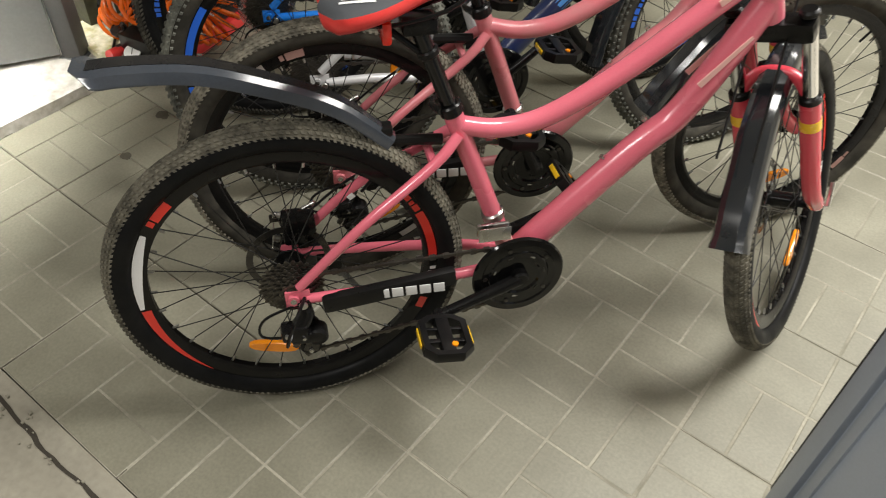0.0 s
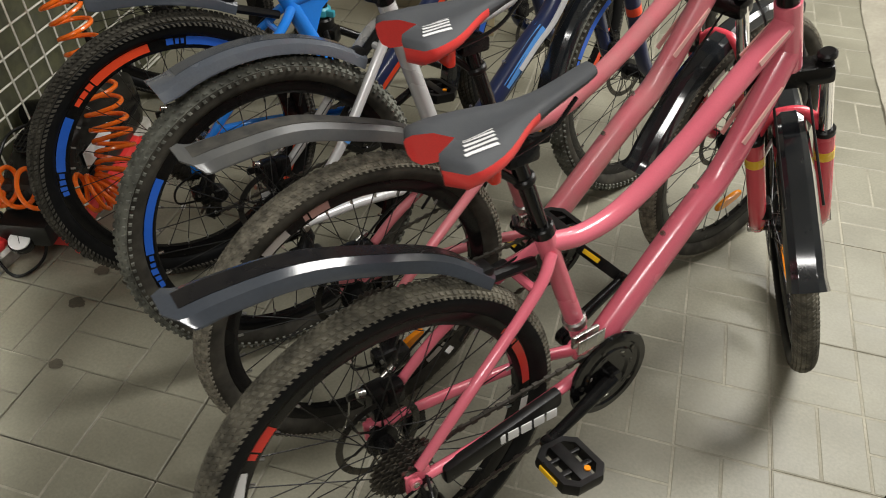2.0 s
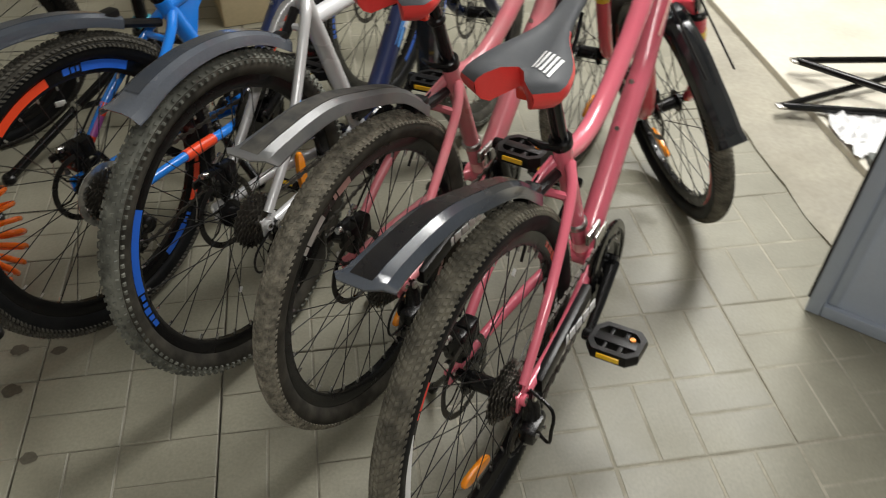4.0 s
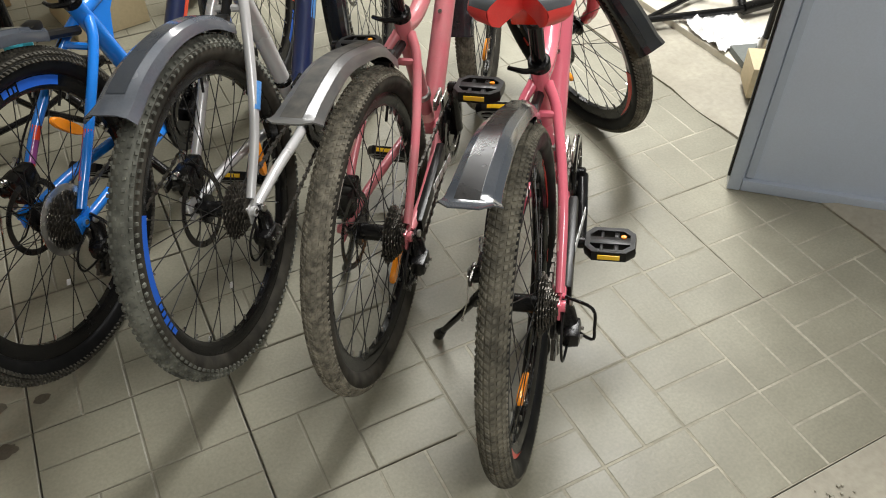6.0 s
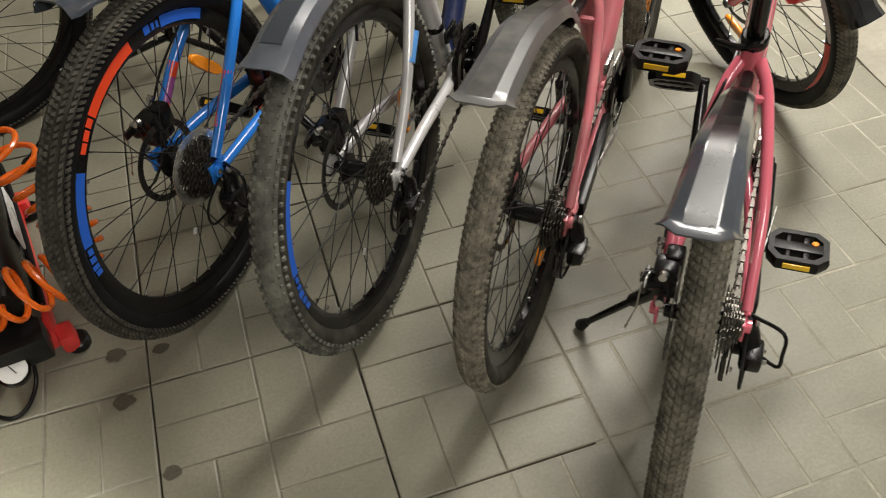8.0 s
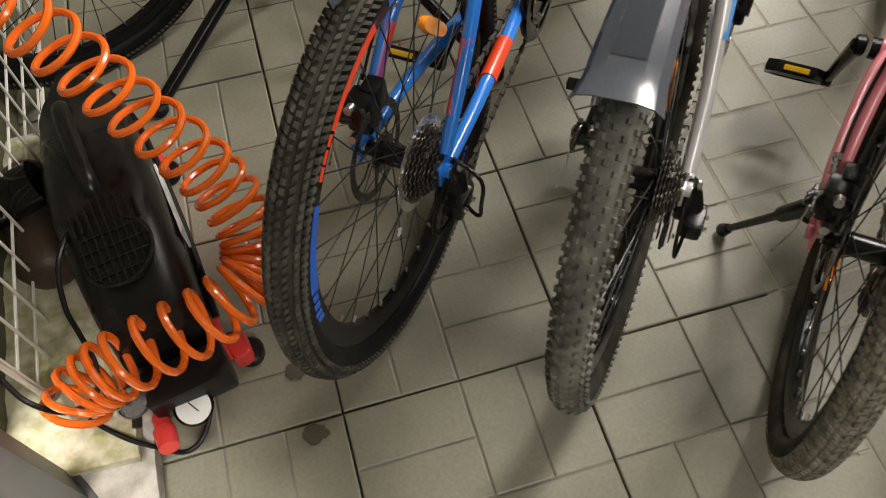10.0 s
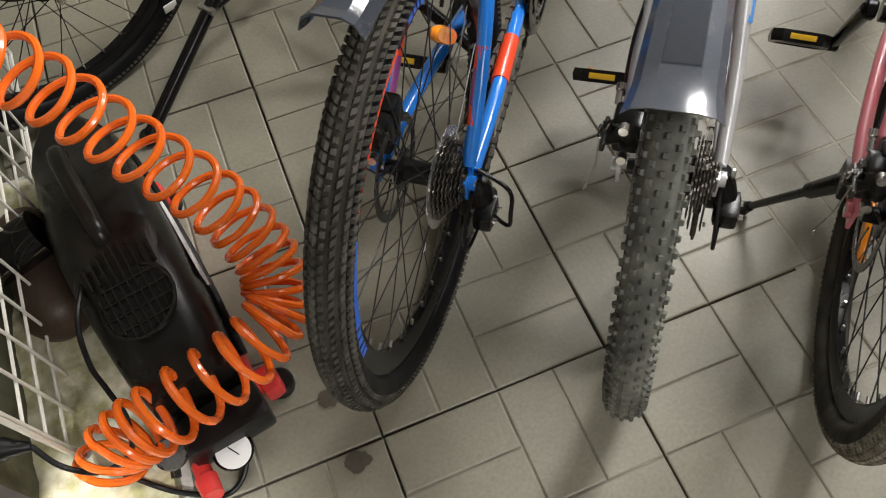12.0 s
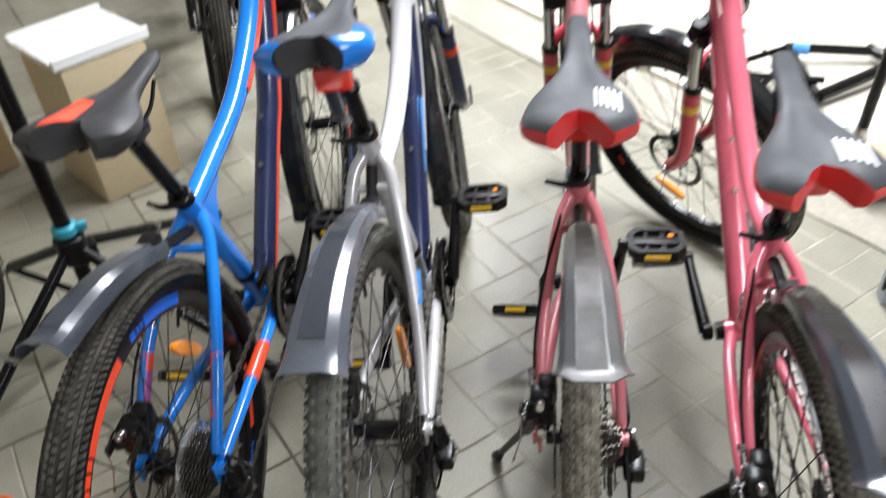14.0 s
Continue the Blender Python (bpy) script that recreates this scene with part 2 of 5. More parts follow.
def spline(pts, n=6):
    p = [Vector(q) for q in pts]
    p = [2 * p[0] - p[1]] + p + [2 * p[-1] - p[-2]]
    out = []
    for i in range(1, len(p) - 2):
        a, b, c, d = p[i - 1:i + 3]
        for k in range(n):
            t = k / n
            out.append(0.5 * (2 * b + (c - a) * t + (2 * a - 5 * b + 4 * c - d) * t * t + (3 * b - a - 3 * c + d) * t ** 3))
    return out + [p[-2]]


def tube(pts, r, seg=10, closed=False, flat=1.0):
    """A round tube; r is one radius or a list; flat squeezes it across its second axis."""
    pts = [Vector(p) for p in pts]
    n = len(pts)
    rs = r if isinstance(r, (list, tuple)) else [r] * n
    if len(rs) != n:
        rs = [rs[0] + (rs[-1] - rs[0]) * i / (n - 1) for i in range(n)]
    v, f = [], []
    tan = [(pts[(i + 1) % n] - pts[i - 1]) if closed else (pts[min(i + 1, n - 1)] - pts[max(i - 1, 0)]) for i in range(n)]
    up = Vector((0, 1, 0))
    if abs(tan[0].normalized().dot(up)) > 0.9:
        up = Vector((1, 0, 0))
    for i in range(n):
        t = tan[i].normalized()
        side = up - t * up.dot(t)
        side.normalize()
        up = side
        other = t.cross(side)
        for k in range(seg):
            a = 2 * math.pi * k / seg
            v.append(tuple(pts[i] + rs[i] * (side * math.cos(a) * flat + other * math.sin(a))))
    for i in range(n if closed else n - 1):
        j = (i + 1) % n
        for k in range(seg):
            q = (k + 1) % seg
            f.append((i * seg + k, i * seg + q, j * seg + q, j * seg + k))
    if not closed:
        f.append(tuple(reversed(range(seg))))
        f.append(tuple((n - 1) * seg + k for k in range(seg)))
    return v, f


def revolve(profile, seg=48, a0=0.0, a1=360.0, closed=True):
    """Turns (radius, y) points about the y axis; angle 0 is +x, 90 is +z."""
    full = abs(a1 - a0) >= 359.9
    n = seg if full else seg + 1
    v, f = [], []
    for i in range(n):
        a = radians(a0 + (a1 - a0) * i / seg)
        v += [(r * math.cos(a), y, r * math.sin(a)) for r, y in profile]
    m = len(profile)
    for i in range(seg):
        j = (i + 1) % n
        for k in range(m if closed else m - 1):
            q = (k + 1) % m
            f.append((i * m + k, j * m + k, j * m + q, i * m + q))
    if not full and closed:
        f.append(tuple(range(m)))
        f.append(tuple(reversed([seg * m + k for k in range(m)])))
    return v, f


def box(c, s, b=0.0, m=None):
    """A box with centre c and size s, its edges chamfered by b."""
    bm = bmesh.new()
    bmesh.ops.create_cube(bm, size=1.0)
    for q in bm.verts:
        q.co = Vector((q.co.x * s[0], q.co.y * s[1], q.co.z * s[2]))
    if b:
        bmesh.ops.bevel(bm, geom=list(bm.edges), offset=b, segments=2, profile=0.6, affect="EDGES")
    bm.verts.index_update()
    g = [tuple(q.co + Vector(c)) for q in bm.verts], [tuple(q.index for q in f.verts) for f in bm.faces]
    bm.free()
    return xf(m, g) if m is not None else g


def disc(c, axis, r, h, seg=20, bevel=0.0):
    """A short cylinder round an axis."""
    c, axis = Vector(c), Vector(axis).normalized()
    b = min(bevel, h / 2)
    if b:
        return tube([c - axis * h / 2, c - axis * (h / 2 - b), c + axis * (h / 2 - b), c + axis * h / 2], [r - b, r, r, r - b], seg)
    return tube([c - axis * h / 2, c + axis * h / 2], r, seg)


# ---------------- the setting ----------------
part("ground", box((0, 3.0, -0.06), (9, 12, 0.08)), JOINT, None, smooth=0)
tagged(bpy.data.objects["ground"], "dark joint bed under the paving tiles", "floor", kind="structure")
cement = part("floor_cement", box((-0.3, -1.15, -0.012), (2.5, 3.9, 0.02), 0.003), CEMENT, None, smooth=0)
tagged(cement, "worn cement floor strip in front of the tiles", "floor", kind="structure")

# pale concrete plinth with a grey door frame over it
def rough_prism(x0, x1, y0, y1, z0, z1, n, amp, seed):
    """A block with lumpy long edges along y."""
    v, f = [], []
    prof = [(x0, z0), (x1, z0), (x1, z0 + (z1 - z0) * 0.75), (x1 + (x0 - x1) * 0.12, z1), (x0, z1)]
    for i in range(n + 1):
        y = y0 + (y1 - y0) * i / n
        for k, (x, z) in enumerate(prof):
            d = noise.noise(Vector((seed, y * 5, k * 3.1))) * amp + noise.noise(Vector((seed + 9, y * 23, k * 2.3))) * amp * 0.4
            lock = 0 if k in (0, 4) else 1
            v.append((x + d * lock, y, z + (d * 0.5 if k in (2, 3) else 0)))
    m = len(prof)
    for i in range(n):
        for k in range(m):
            q = (k + 1) % m
            f.append((i * m + k, i * m + q, (i + 1) * m + q, (i + 1) * m + k))
    f += [tuple(reversed(range(m))), tuple(n * m + k for k in range(m))]
    return v, f


plinth = part("plinth", rough_prism(-2.6, -1.50, -1.0, 2.32, -0.02, 0.05, 100, 0.012, 1), PALE_CONCRETE, None)
tagged(plinth, "rough whitewashed concrete plinth along the tiled floor", "plinth", kind="structure")
kerb = part("kerb", rough_prism(1.05, 0.785, 0.2, 7.5, -0.02, 0.016, 160, 0.010, 2), CEMENT, None)
tagged(kerb, "crumbling low cement kerb beside the tiles", "kerb", kind="structure")
platform = part("floor_platform", box((2.53, 3.6, 0.005), (3.0, 10.0, 0.07), 0.004), PALE_FLOOR, None, smooth=0)
tagged(platform, "pale painted concrete floor beyond the kerb", "floor", kind="structure")
W = [("wall_west", (-2.7, 3.0, 1.3), (0.2, 12, 2.8)), ("wall_east", (4.05, 3.0, 1.3), (0.2, 12, 2.8)),
     ("wall_north", (0.7, 7.6, 1.3), (6.5, 0.2, 2.8)), ("wall_south", (0.7, -3.05, 1.3), (6.5, 0.2, 2.8))]
for nm, c, s in W:
    tagged(part(nm, box(c, s), WALL, None, smooth=0), "plain painted room wall", "wall", kind="structure")
tagged(part("ceiling", box((0.7, 2.3, 2.78), (7, 11, 0.15)), CEILING, None, smooth=0), "plain white ceiling", "ceiling", kind="structure")

# ---------------- bicycles ----------------
MESH = {}


def shared(key, make, mat, smooth=40):
    if key not in MESH:
        g = make()
        me = bpy.data.meshes.new(str(key[0]) if isinstance(key, tuple) else key)
        me.from_pydata(g[0], [], g[1])
        me.materials.append(mat)
        if smooth:
            me.polygons.foreach_set("use_smooth", [True] * len(me.polygons))
            me.set_sharp_from_angle(angle=radians(smooth))
        MESH[key] = me
    return MESH[key]


def tyre_geo(R, w):
    h = w / 2
    prof = [(R - 0.0035 - h + h * math.sin(a), h * 0.96 * math.cos(a)) for a in [radians(x) for x in range(-50, 231, 20)]]
    prof += [(R - 2 * h + 0.001, -h * 0.45), (R - 2 * h + 0.001, h * 0.45)]
    return revolve(prof, 72)


def crown_geo(R, w):
    """The dusty ground between the knobs of a tyre."""
    h = w / 2
    arc = [radians(a) for a in range(-64, 65, 16)]
    return revolve([(R - 0.0031 - h + h * math.cos(a), h * 0.965 * math.sin(a)) for a in arc] + [(R - 0.005 - h + h * math.cos(a), h * 0.9 * math.sin(a)) for a in reversed(arc)], 72)


TREADS = {  # knob rows: angle across the crown, length round the tyre, width
    "fine": (168, 0.0021, 0.0020, ((-66, 0.0066, 0.0056), (-49, 0.0082, 0.0068), (-31, 0.0090, 0.0074), (-10, 0.0092, 0.0076), (10, 0.0092, 0.0076), (31, 0.0090, 0.0074), (49, 0.0082, 0.0068), (66, 0.0066, 0.0056))),
    "chevron": (172, 0.0046, 0.0034, ((-76, 0.0072, 0.0080), (-51, 0.0098, 0.0078), (-25, 0.0102, 0.0080), (0, 0.0082, 0.0060), (25, 0.0102, 0.0080), (51, 0.0098, 0.0078), (76, 0.0072, 0.0080))),
    "knob": (116, 0.0040, 0.0006, ((-76, 0.0082, 0.0070), (-52, 0.0080, 0.0068), (-26, 0.0084, 0.0070), (0, 0.0080, 0.0062), (26, 0.0084, 0.0070), (52, 0.0080, 0.0068), (76, 0.0082, 0.0070)))}


def tread_geo(R, w, style):
    """Rows of small knobs round the crown of a tyre."""
    h = w / 2
    gs = []
    n, top, skew, rows = TREADS[style]
    rnd = random.Random(5)
    for i in range(n):
        for row, (lat, lx, ly) in enumerate(rows):
            a = 360 / n * (i + (0.5 if row % 2 else 0))
            la = radians(lat)
            k = (skew if lat < 0 else -skew if lat > 0 else 0) + rnd.uniform(-0.0006, 0.0006)
            a += rnd.uniform(-0.12, 0.12)
            loc = (R - 0.0035 - h + h * math.cos(la), h * 0.96 * math.sin(la))
            b = [(-lx / 2 - k, -ly / 2), (lx / 2 - k, -ly / 2), (lx / 2 + k, ly / 2), (-lx / 2 + k, ly / 2)]
            v = []
            for up, sc in ((-0.002, 1.0), (top, 0.70)):
                for x, y in b:
                    rr = loc[0] + up * math.cos(la) - y * sc * math.sin(la)
                    yy = loc[1] + up * math.sin(la) + y * sc * math.cos(la)
                    ang = radians(a) + x * sc / R
                    v.append((rr * math.cos(ang), yy, rr * math.sin(ang)))
            gs.append((v, [(4, 5, 6, 7), (0, 1, 5, 4), (1, 2, 6, 5), (2, 3, 7, 6), (3, 0, 4, 7)]))
    return join(*gs)


def spoke_geo(Rr, side, lean):
    a = radians(lean)
    return tube([(0.026 * math.cos(a), side * 0.030, 0.026 * math.sin(a)), (Rr, side * 0.003, 0)], 0.0011, 5)


def nipple_geo(Rr):
    return tube([(Rr - 0.012, 0, 0), (Rr, 0, 0)], 0.0024, 6)


def about_y(a):
    return Matrix.Rotation(-radians(a), 4, "Y")


def lens(a, c, h):
    """A flat reflector body with rounded ends, long along z."""
    n, v = 28, []
    for y, k in ((-h, 0.86), (-h * 0.5, 1.0), (h * 0.5, 1.0), (h, 0.86)):
        for i in range(n):
            t = 2 * math.pi * i / n
            ct, st = math.cos(t), math.sin(t)
            v.append((a * k * math.copysign(abs(ct) ** 0.75, ct), y, c * (k + 1) / 2 * math.copysign(abs(st) ** 0.75, st)))
    f = [tuple(range(n)), tuple(reversed(range(3 * n, 4 * n)))]
    f += [(j * n + i, (j + 1) * n + i, (j + 1) * n + (i + 1) % n, j * n + (i + 1) % n) for j in range(3) for i in range(n)]
    return v, f


def wheel(bike, name, R, m, spin, o, rear):
    """A wheel: the rim with tyre, tread, spokes, hub, rotor and so on under it."""
    w = o.get("tyre", 0.052)
    Rr = R - w - 0.002
    rim_depth = o.get("rim_depth", 0.024)
    rim = revolve([(Rr + 0.008, -0.0115), (Rr + 0.008, 0.0115), (Rr - rim_depth * 0.6, 0.0125), (Rr - rim_depth, 0.006), (Rr - rim_depth, -0.006), (Rr - rim_depth * 0.6, -0.0125)], 72)
    wob = part(name, rim, o["rim"], bike, o.get("rim_label", ""), m @ about_y(spin))
    part("tyre", shared(("tyre", R, w, o["side"].name), lambda: tyre_geo(R, w), o["side"]), None, wob, "black rubber mountain bike tyre")
    style = o.get("tread", "chevron")
    part("tyre_crown", shared(("crown", R, w, o["crown"].name), lambda: crown_geo(R, w), o["crown"]), None, wob)
    part("tread", shared(("tread", R, w, o["rubber"].name, style), lambda: tread_geo(R, w, style), o["rubber"], 0), None, wob, "dusty knobby tread blocks", kind="stuff")
    re = Rr - rim_depth
    n = 32
    for i in range(n):
        side = 1 if i % 2 else -1
        lean = 70 if (i // 2) % 2 else -70
        part("spoke", shared(("spoke", re, side, lean), lambda: spoke_geo(re, side, lean), SPOKE), None, wob, m=about_y(360 / n * i))
        part("nipple", shared(("nipple", re), lambda: nipple_geo(re), STEEL), None, wob, m=about_y(360 / n * i))
    hub = join(tube([(0, -0.055, 0), (0, -0.034, 0), (0, -0.033, 0), (0, -0.028, 0), (0, -0.026, 0), (0, 0.026, 0), (0, 0.028, 0), (0, 0.033, 0), (0, 0.034, 0), (0, 0.055, 0)],
                    [0.011, 0.012, 0.030, 0.030, 0.017, 0.017, 0.030, 0.030, 0.012, 0.011], 18))
    part("hub", hub, BLACK_METAL, wob, "black wheel hub")
    part("axle", tube([(0, -0.078, 0), (0, 0.078, 0)], 0.006, 8), STEEL, wob)
    for a0, a1, mat in o.get("wedges", ()):  # a painted wedge or lens: full width at one end, thin at the other
        for sd in (-1, 1):
            n_w, vw = 12, []
            for i in range(n_w + 1):
                u = i / n_w
                wide = max(0.05, (1 - u) ** 0.7 if mat is RED else math.sin(math.pi * (0.12 + 0.80 * u)) ** 0.6)
                a = math.radians(a0 + (a1 - a0) * u)
                for rr in (Rr + 0.001 - rim_depth * 0.75 * wide, Rr + 0.001):
                    vw.append((rr * math.cos(a), sd * 0.0130, rr * math.sin(a)))
            part("rim_decal", (vw, [(2 * i, 2 * i + 1, 2 * i + 3, 2 * i + 2) for i in range(n_w)]), mat, wob, smooth=0)
    for a0, a1, mat in o.get("decals", ()):
        cut = a0 + (a1 - a0) * 0.66
        spans = [(a0, cut)]
        rnd = random.Random(int(a0))
        while cut + 3.2 < a1:
            step = rnd.uniform(2.2, 4.4)
            spans.append((cut + rnd.uniform(0.5, 1.0), cut + step))
            cut += step
        for sd in (-1, 1):
            for k, (p, q) in enumerate(spans):
                hi = 0.001 if k == 0 else rnd.uniform(-0.004, 0.001)
                g = revolve([(Rr - rim_depth * (0.62 if k == 0 else 0.5), sd * 0.0129), (Rr + hi, sd * 0.0124)], max(2, int((q - p) / 3)), p, q, closed=False)
                part("rim_decal", g, mat, wob, m=Matrix.Identity(4))
    if o.get("disc", True):
        part("brake_rotor", shared("rotor", lambda: revolve([(0.080, 0.0402), (0.080, 0.0418), (0.067, 0.0418), (0.067, 0.0402)], 40), DARK_STEEL), None, wob, "thin steel brake disc")
        for k in range(6):
            part("rotor_arm", shared("rotor_arm", lambda: tube([(0.020, 0.041, 0.0), (0.045, 0.041, 0.014), (0.070, 0.041, 0.012)], 0.0026, 6, flat=0.5), DARK_STEEL), None, wob, m=about_y(60 * k))
    if rear:
        gs = []
        for k, r in enumerate((0.058, 0.053, 0.048, 0.043, 0.038, 0.033, 0.028)):
            y = -0.034 - 0.0045 * k
            n_t = int(r * 2 * math.pi / 0.0127)
            pr = []
            for i in range(n_t * 4):
                rr = r + (0.0025 if i % 4 in (1, 2) else -0.0025)
                a = 2 * math.pi * i / (n_t * 4)
                pr.append((rr * math.cos(a), rr * math.sin(a)))
            nn = len(pr)
            v = [(x, y - 0.001, z) for x, z in pr] + [(x, y + 0.001, z) for x, z in pr]
            f = [tuple(range(nn)), tuple(reversed(range(nn, 2 * nn)))] + [(i, i + nn, (i + 1) % nn + nn, (i + 1) % nn) for i in range(nn)]
            gs.append((v, f))
        gs.append(tube([(0, -0.066, 0), (0, -0.03, 0)], 0.019, 14))
        part("cassette", join(*gs), CASSETTE_STEEL, wob, "oily stepped sprocket cassette", smooth=0)
        if o.get("spoke_guard"):
            part("spoke_guard", revolve([(0.074, -0.031), (0.074, -0.0295), (0.03, -0.0295), (0.03, -0.031)], 36), o["spoke_guard"], wob, "round plastic spoke guard")
    for ang, rad in o.get("reflectors", ()):
        g = lens(0.0125, 0.050, 0.006)
        part("spoke_reflector", g, REFLECTOR, wob, "orange plastic spoke reflector", about_y(ang) @ pose(rad, 0, 0))
    for ang, rad in o.get("tags", ()):
        part("spoke_tag", box((0, 0, 0), (0.013, 0.003, 0.010), 0.001), WHITE_DECAL, wob, "small white tag on a spoke", about_y(ang) @ pose(rad, 0.004, 0, 0, 15, 0))
    part("valve", tube([(re + 0.004, 0, 0), (re - 0.03, 0, 0)], 0.003, 6), BLACK_PLASTIC, wob, m=about_y(o.get("valve", 50)))
    return wob


def fender_geo(path, widths, depth, thick=0.003, sweep=0.0):
    """A faceted channel of plastic along a path in the x-z plane; its hollow side faces down."""
    pts = spline(path, 5)
    n = len(pts)
    v, f = [], []
    for i, p in enumerate(pts):
        t = (pts[min(i + 1, n - 1)] - pts[max(i - 1, 0)]).normalized()
        nor = Vector((-t.z, 0, t.x))
        if nor.z < 0 and abs(nor.z) > 0.2 or (abs(nor.z) <= 0.2 and nor.x > 0):
            nor = -nor
        s = i / (n - 1)
        k = s * (len(widths) - 1)
        j = min(int(k), len(widths) - 2)
        w = widths[j] + (widths[j + 1] - widths[j]) * (k - j)
        lip = max(0.0, (s - 0.94) / 0.06)
        w *= 1 + 0.10 * lip
        sect = [(-1.0, -depth), (-0.80, -depth * 0.30), (-0.46, 0), (0.46, 0), (0.80, -depth * 0.30), (1.0, -depth)]
        for off in (0, -thick):
            for a, h in sect:
                q = p + nor * (h + off + 0.007 * lip) - t * sweep * a * a * max(0.0, (s - 0.8) / 0.2)
                v.append((q.x, a * w / 2, q.z))
    m = 12
    for i in range(n - 1):
        for k in range(5):
            f.append((i * m + k, i * m + k + 1, (i + 1) * m + k + 1, (i + 1) * m + k))
            f.append((i * m + 6 + k + 1, i * m + 6 + k, (i + 1) * m + 6 + k, (i + 1) * m + 6 + k + 1))
        f.append((i * m, (i + 1) * m, (i + 1) * m + 6, i * m + 6))
        f.append((i * m + 5, i * m + 11, (i + 1) * m + 11, (i + 1) * m + 5))
    for i in (0, n - 1):
        for k in range(5):
            f.append((i * m + k, i * m + 6 + k, i * m + 7 + k, i * m + k + 1))
    return v, f


def fender_strip(path, widths, share=0.43, lift=0.0010, s0=0.05, s1=0.95):
    pts = spline(path, 5)
    n = len(pts)
    v, f = [], []
    idx = [i for i in range(n) if s0 <= i / (n - 1) <= s1]
    for i in idx:
        p = pts[i]
        t = (pts[min(i + 1, n - 1)] - pts[max(i - 1, 0)]).normalized()
        nor = Vector((-t.z, 0, t.x))
        if nor.z < 0 and abs(nor.z) > 0.2 or (abs(nor.z) <= 0.2 and nor.x > 0):
            nor = -nor
        k = i / (n - 1) * (len(widths) - 1)
        j = min(int(k), len(widths) - 2)
        half = share * (widths[j] + (widths[j + 1] - widths[j]) * (k - j)) / 2
        for y in (-half, half):
            for up in (lift, -0.001):
                q = p + nor * up
                v.append((q.x, y, q.z))
    for i in range(len(idx) - 1):
        a, b = 4 * i, 4 * i + 4
        f += [(a, a + 2, b + 2, b), (a, b, b + 1, a + 1), (a + 2, a + 3, b + 3, b + 2)]
    return v, f


def pedal_geo():
    """A pedal: a six-sided cage with a barrel and ribs; local y points outward."""
    outer = [(-0.046, -0.034), (-0.024, -0.050), (0.024, -0.050), (0.046, -0.034), (0.046, 0.034), (0.026, 0.052), (-0.026, 0.052), (-0.046, 0.034)]
    n = len(outer)
    v = [(x, y, z) for z in (-0.011, 0.011) for x, y in outer] + [(x * 0.74, y * 0.80, z) for z in (-0.011, 0.011) for x, y in outer]
    v += [(x * 1.05, y * 1.04, 0.0) for x, y in outer]
    f = []
    for k in range(n):
        q = (k + 1) % n
        f += [(k, q, 4 * n + q, 4 * n + k), (4 * n + k, 4 * n + q, n + q, n + k), (2 * n + q, 2 * n + k, 3 * n + k, 3 * n + q), (n + k, n + q, 3 * n + q, 3 * n + k), (q, k, 2 * n + k, 2 * n + q)]
    b = 0.003
    return join((v, f), box((0, 0, 0), (0.026, 0.086, 0.021), b), box((0.022, 0.014, 0), (0.030, 0.010, 0.016), 0.002), box((-0.022, 0.014, 0), (0.030, 0.010, 0.016), 0.002),
                box((0.022, -0.016, 0), (0.030, 0.007, 0.016), 0.002), box((-0.022, -0.016, 0), (0.030, 0.007, 0.016), 0.002), tube([(0, -0.062, 0), (0, 0, 0)], 0.007, 8))


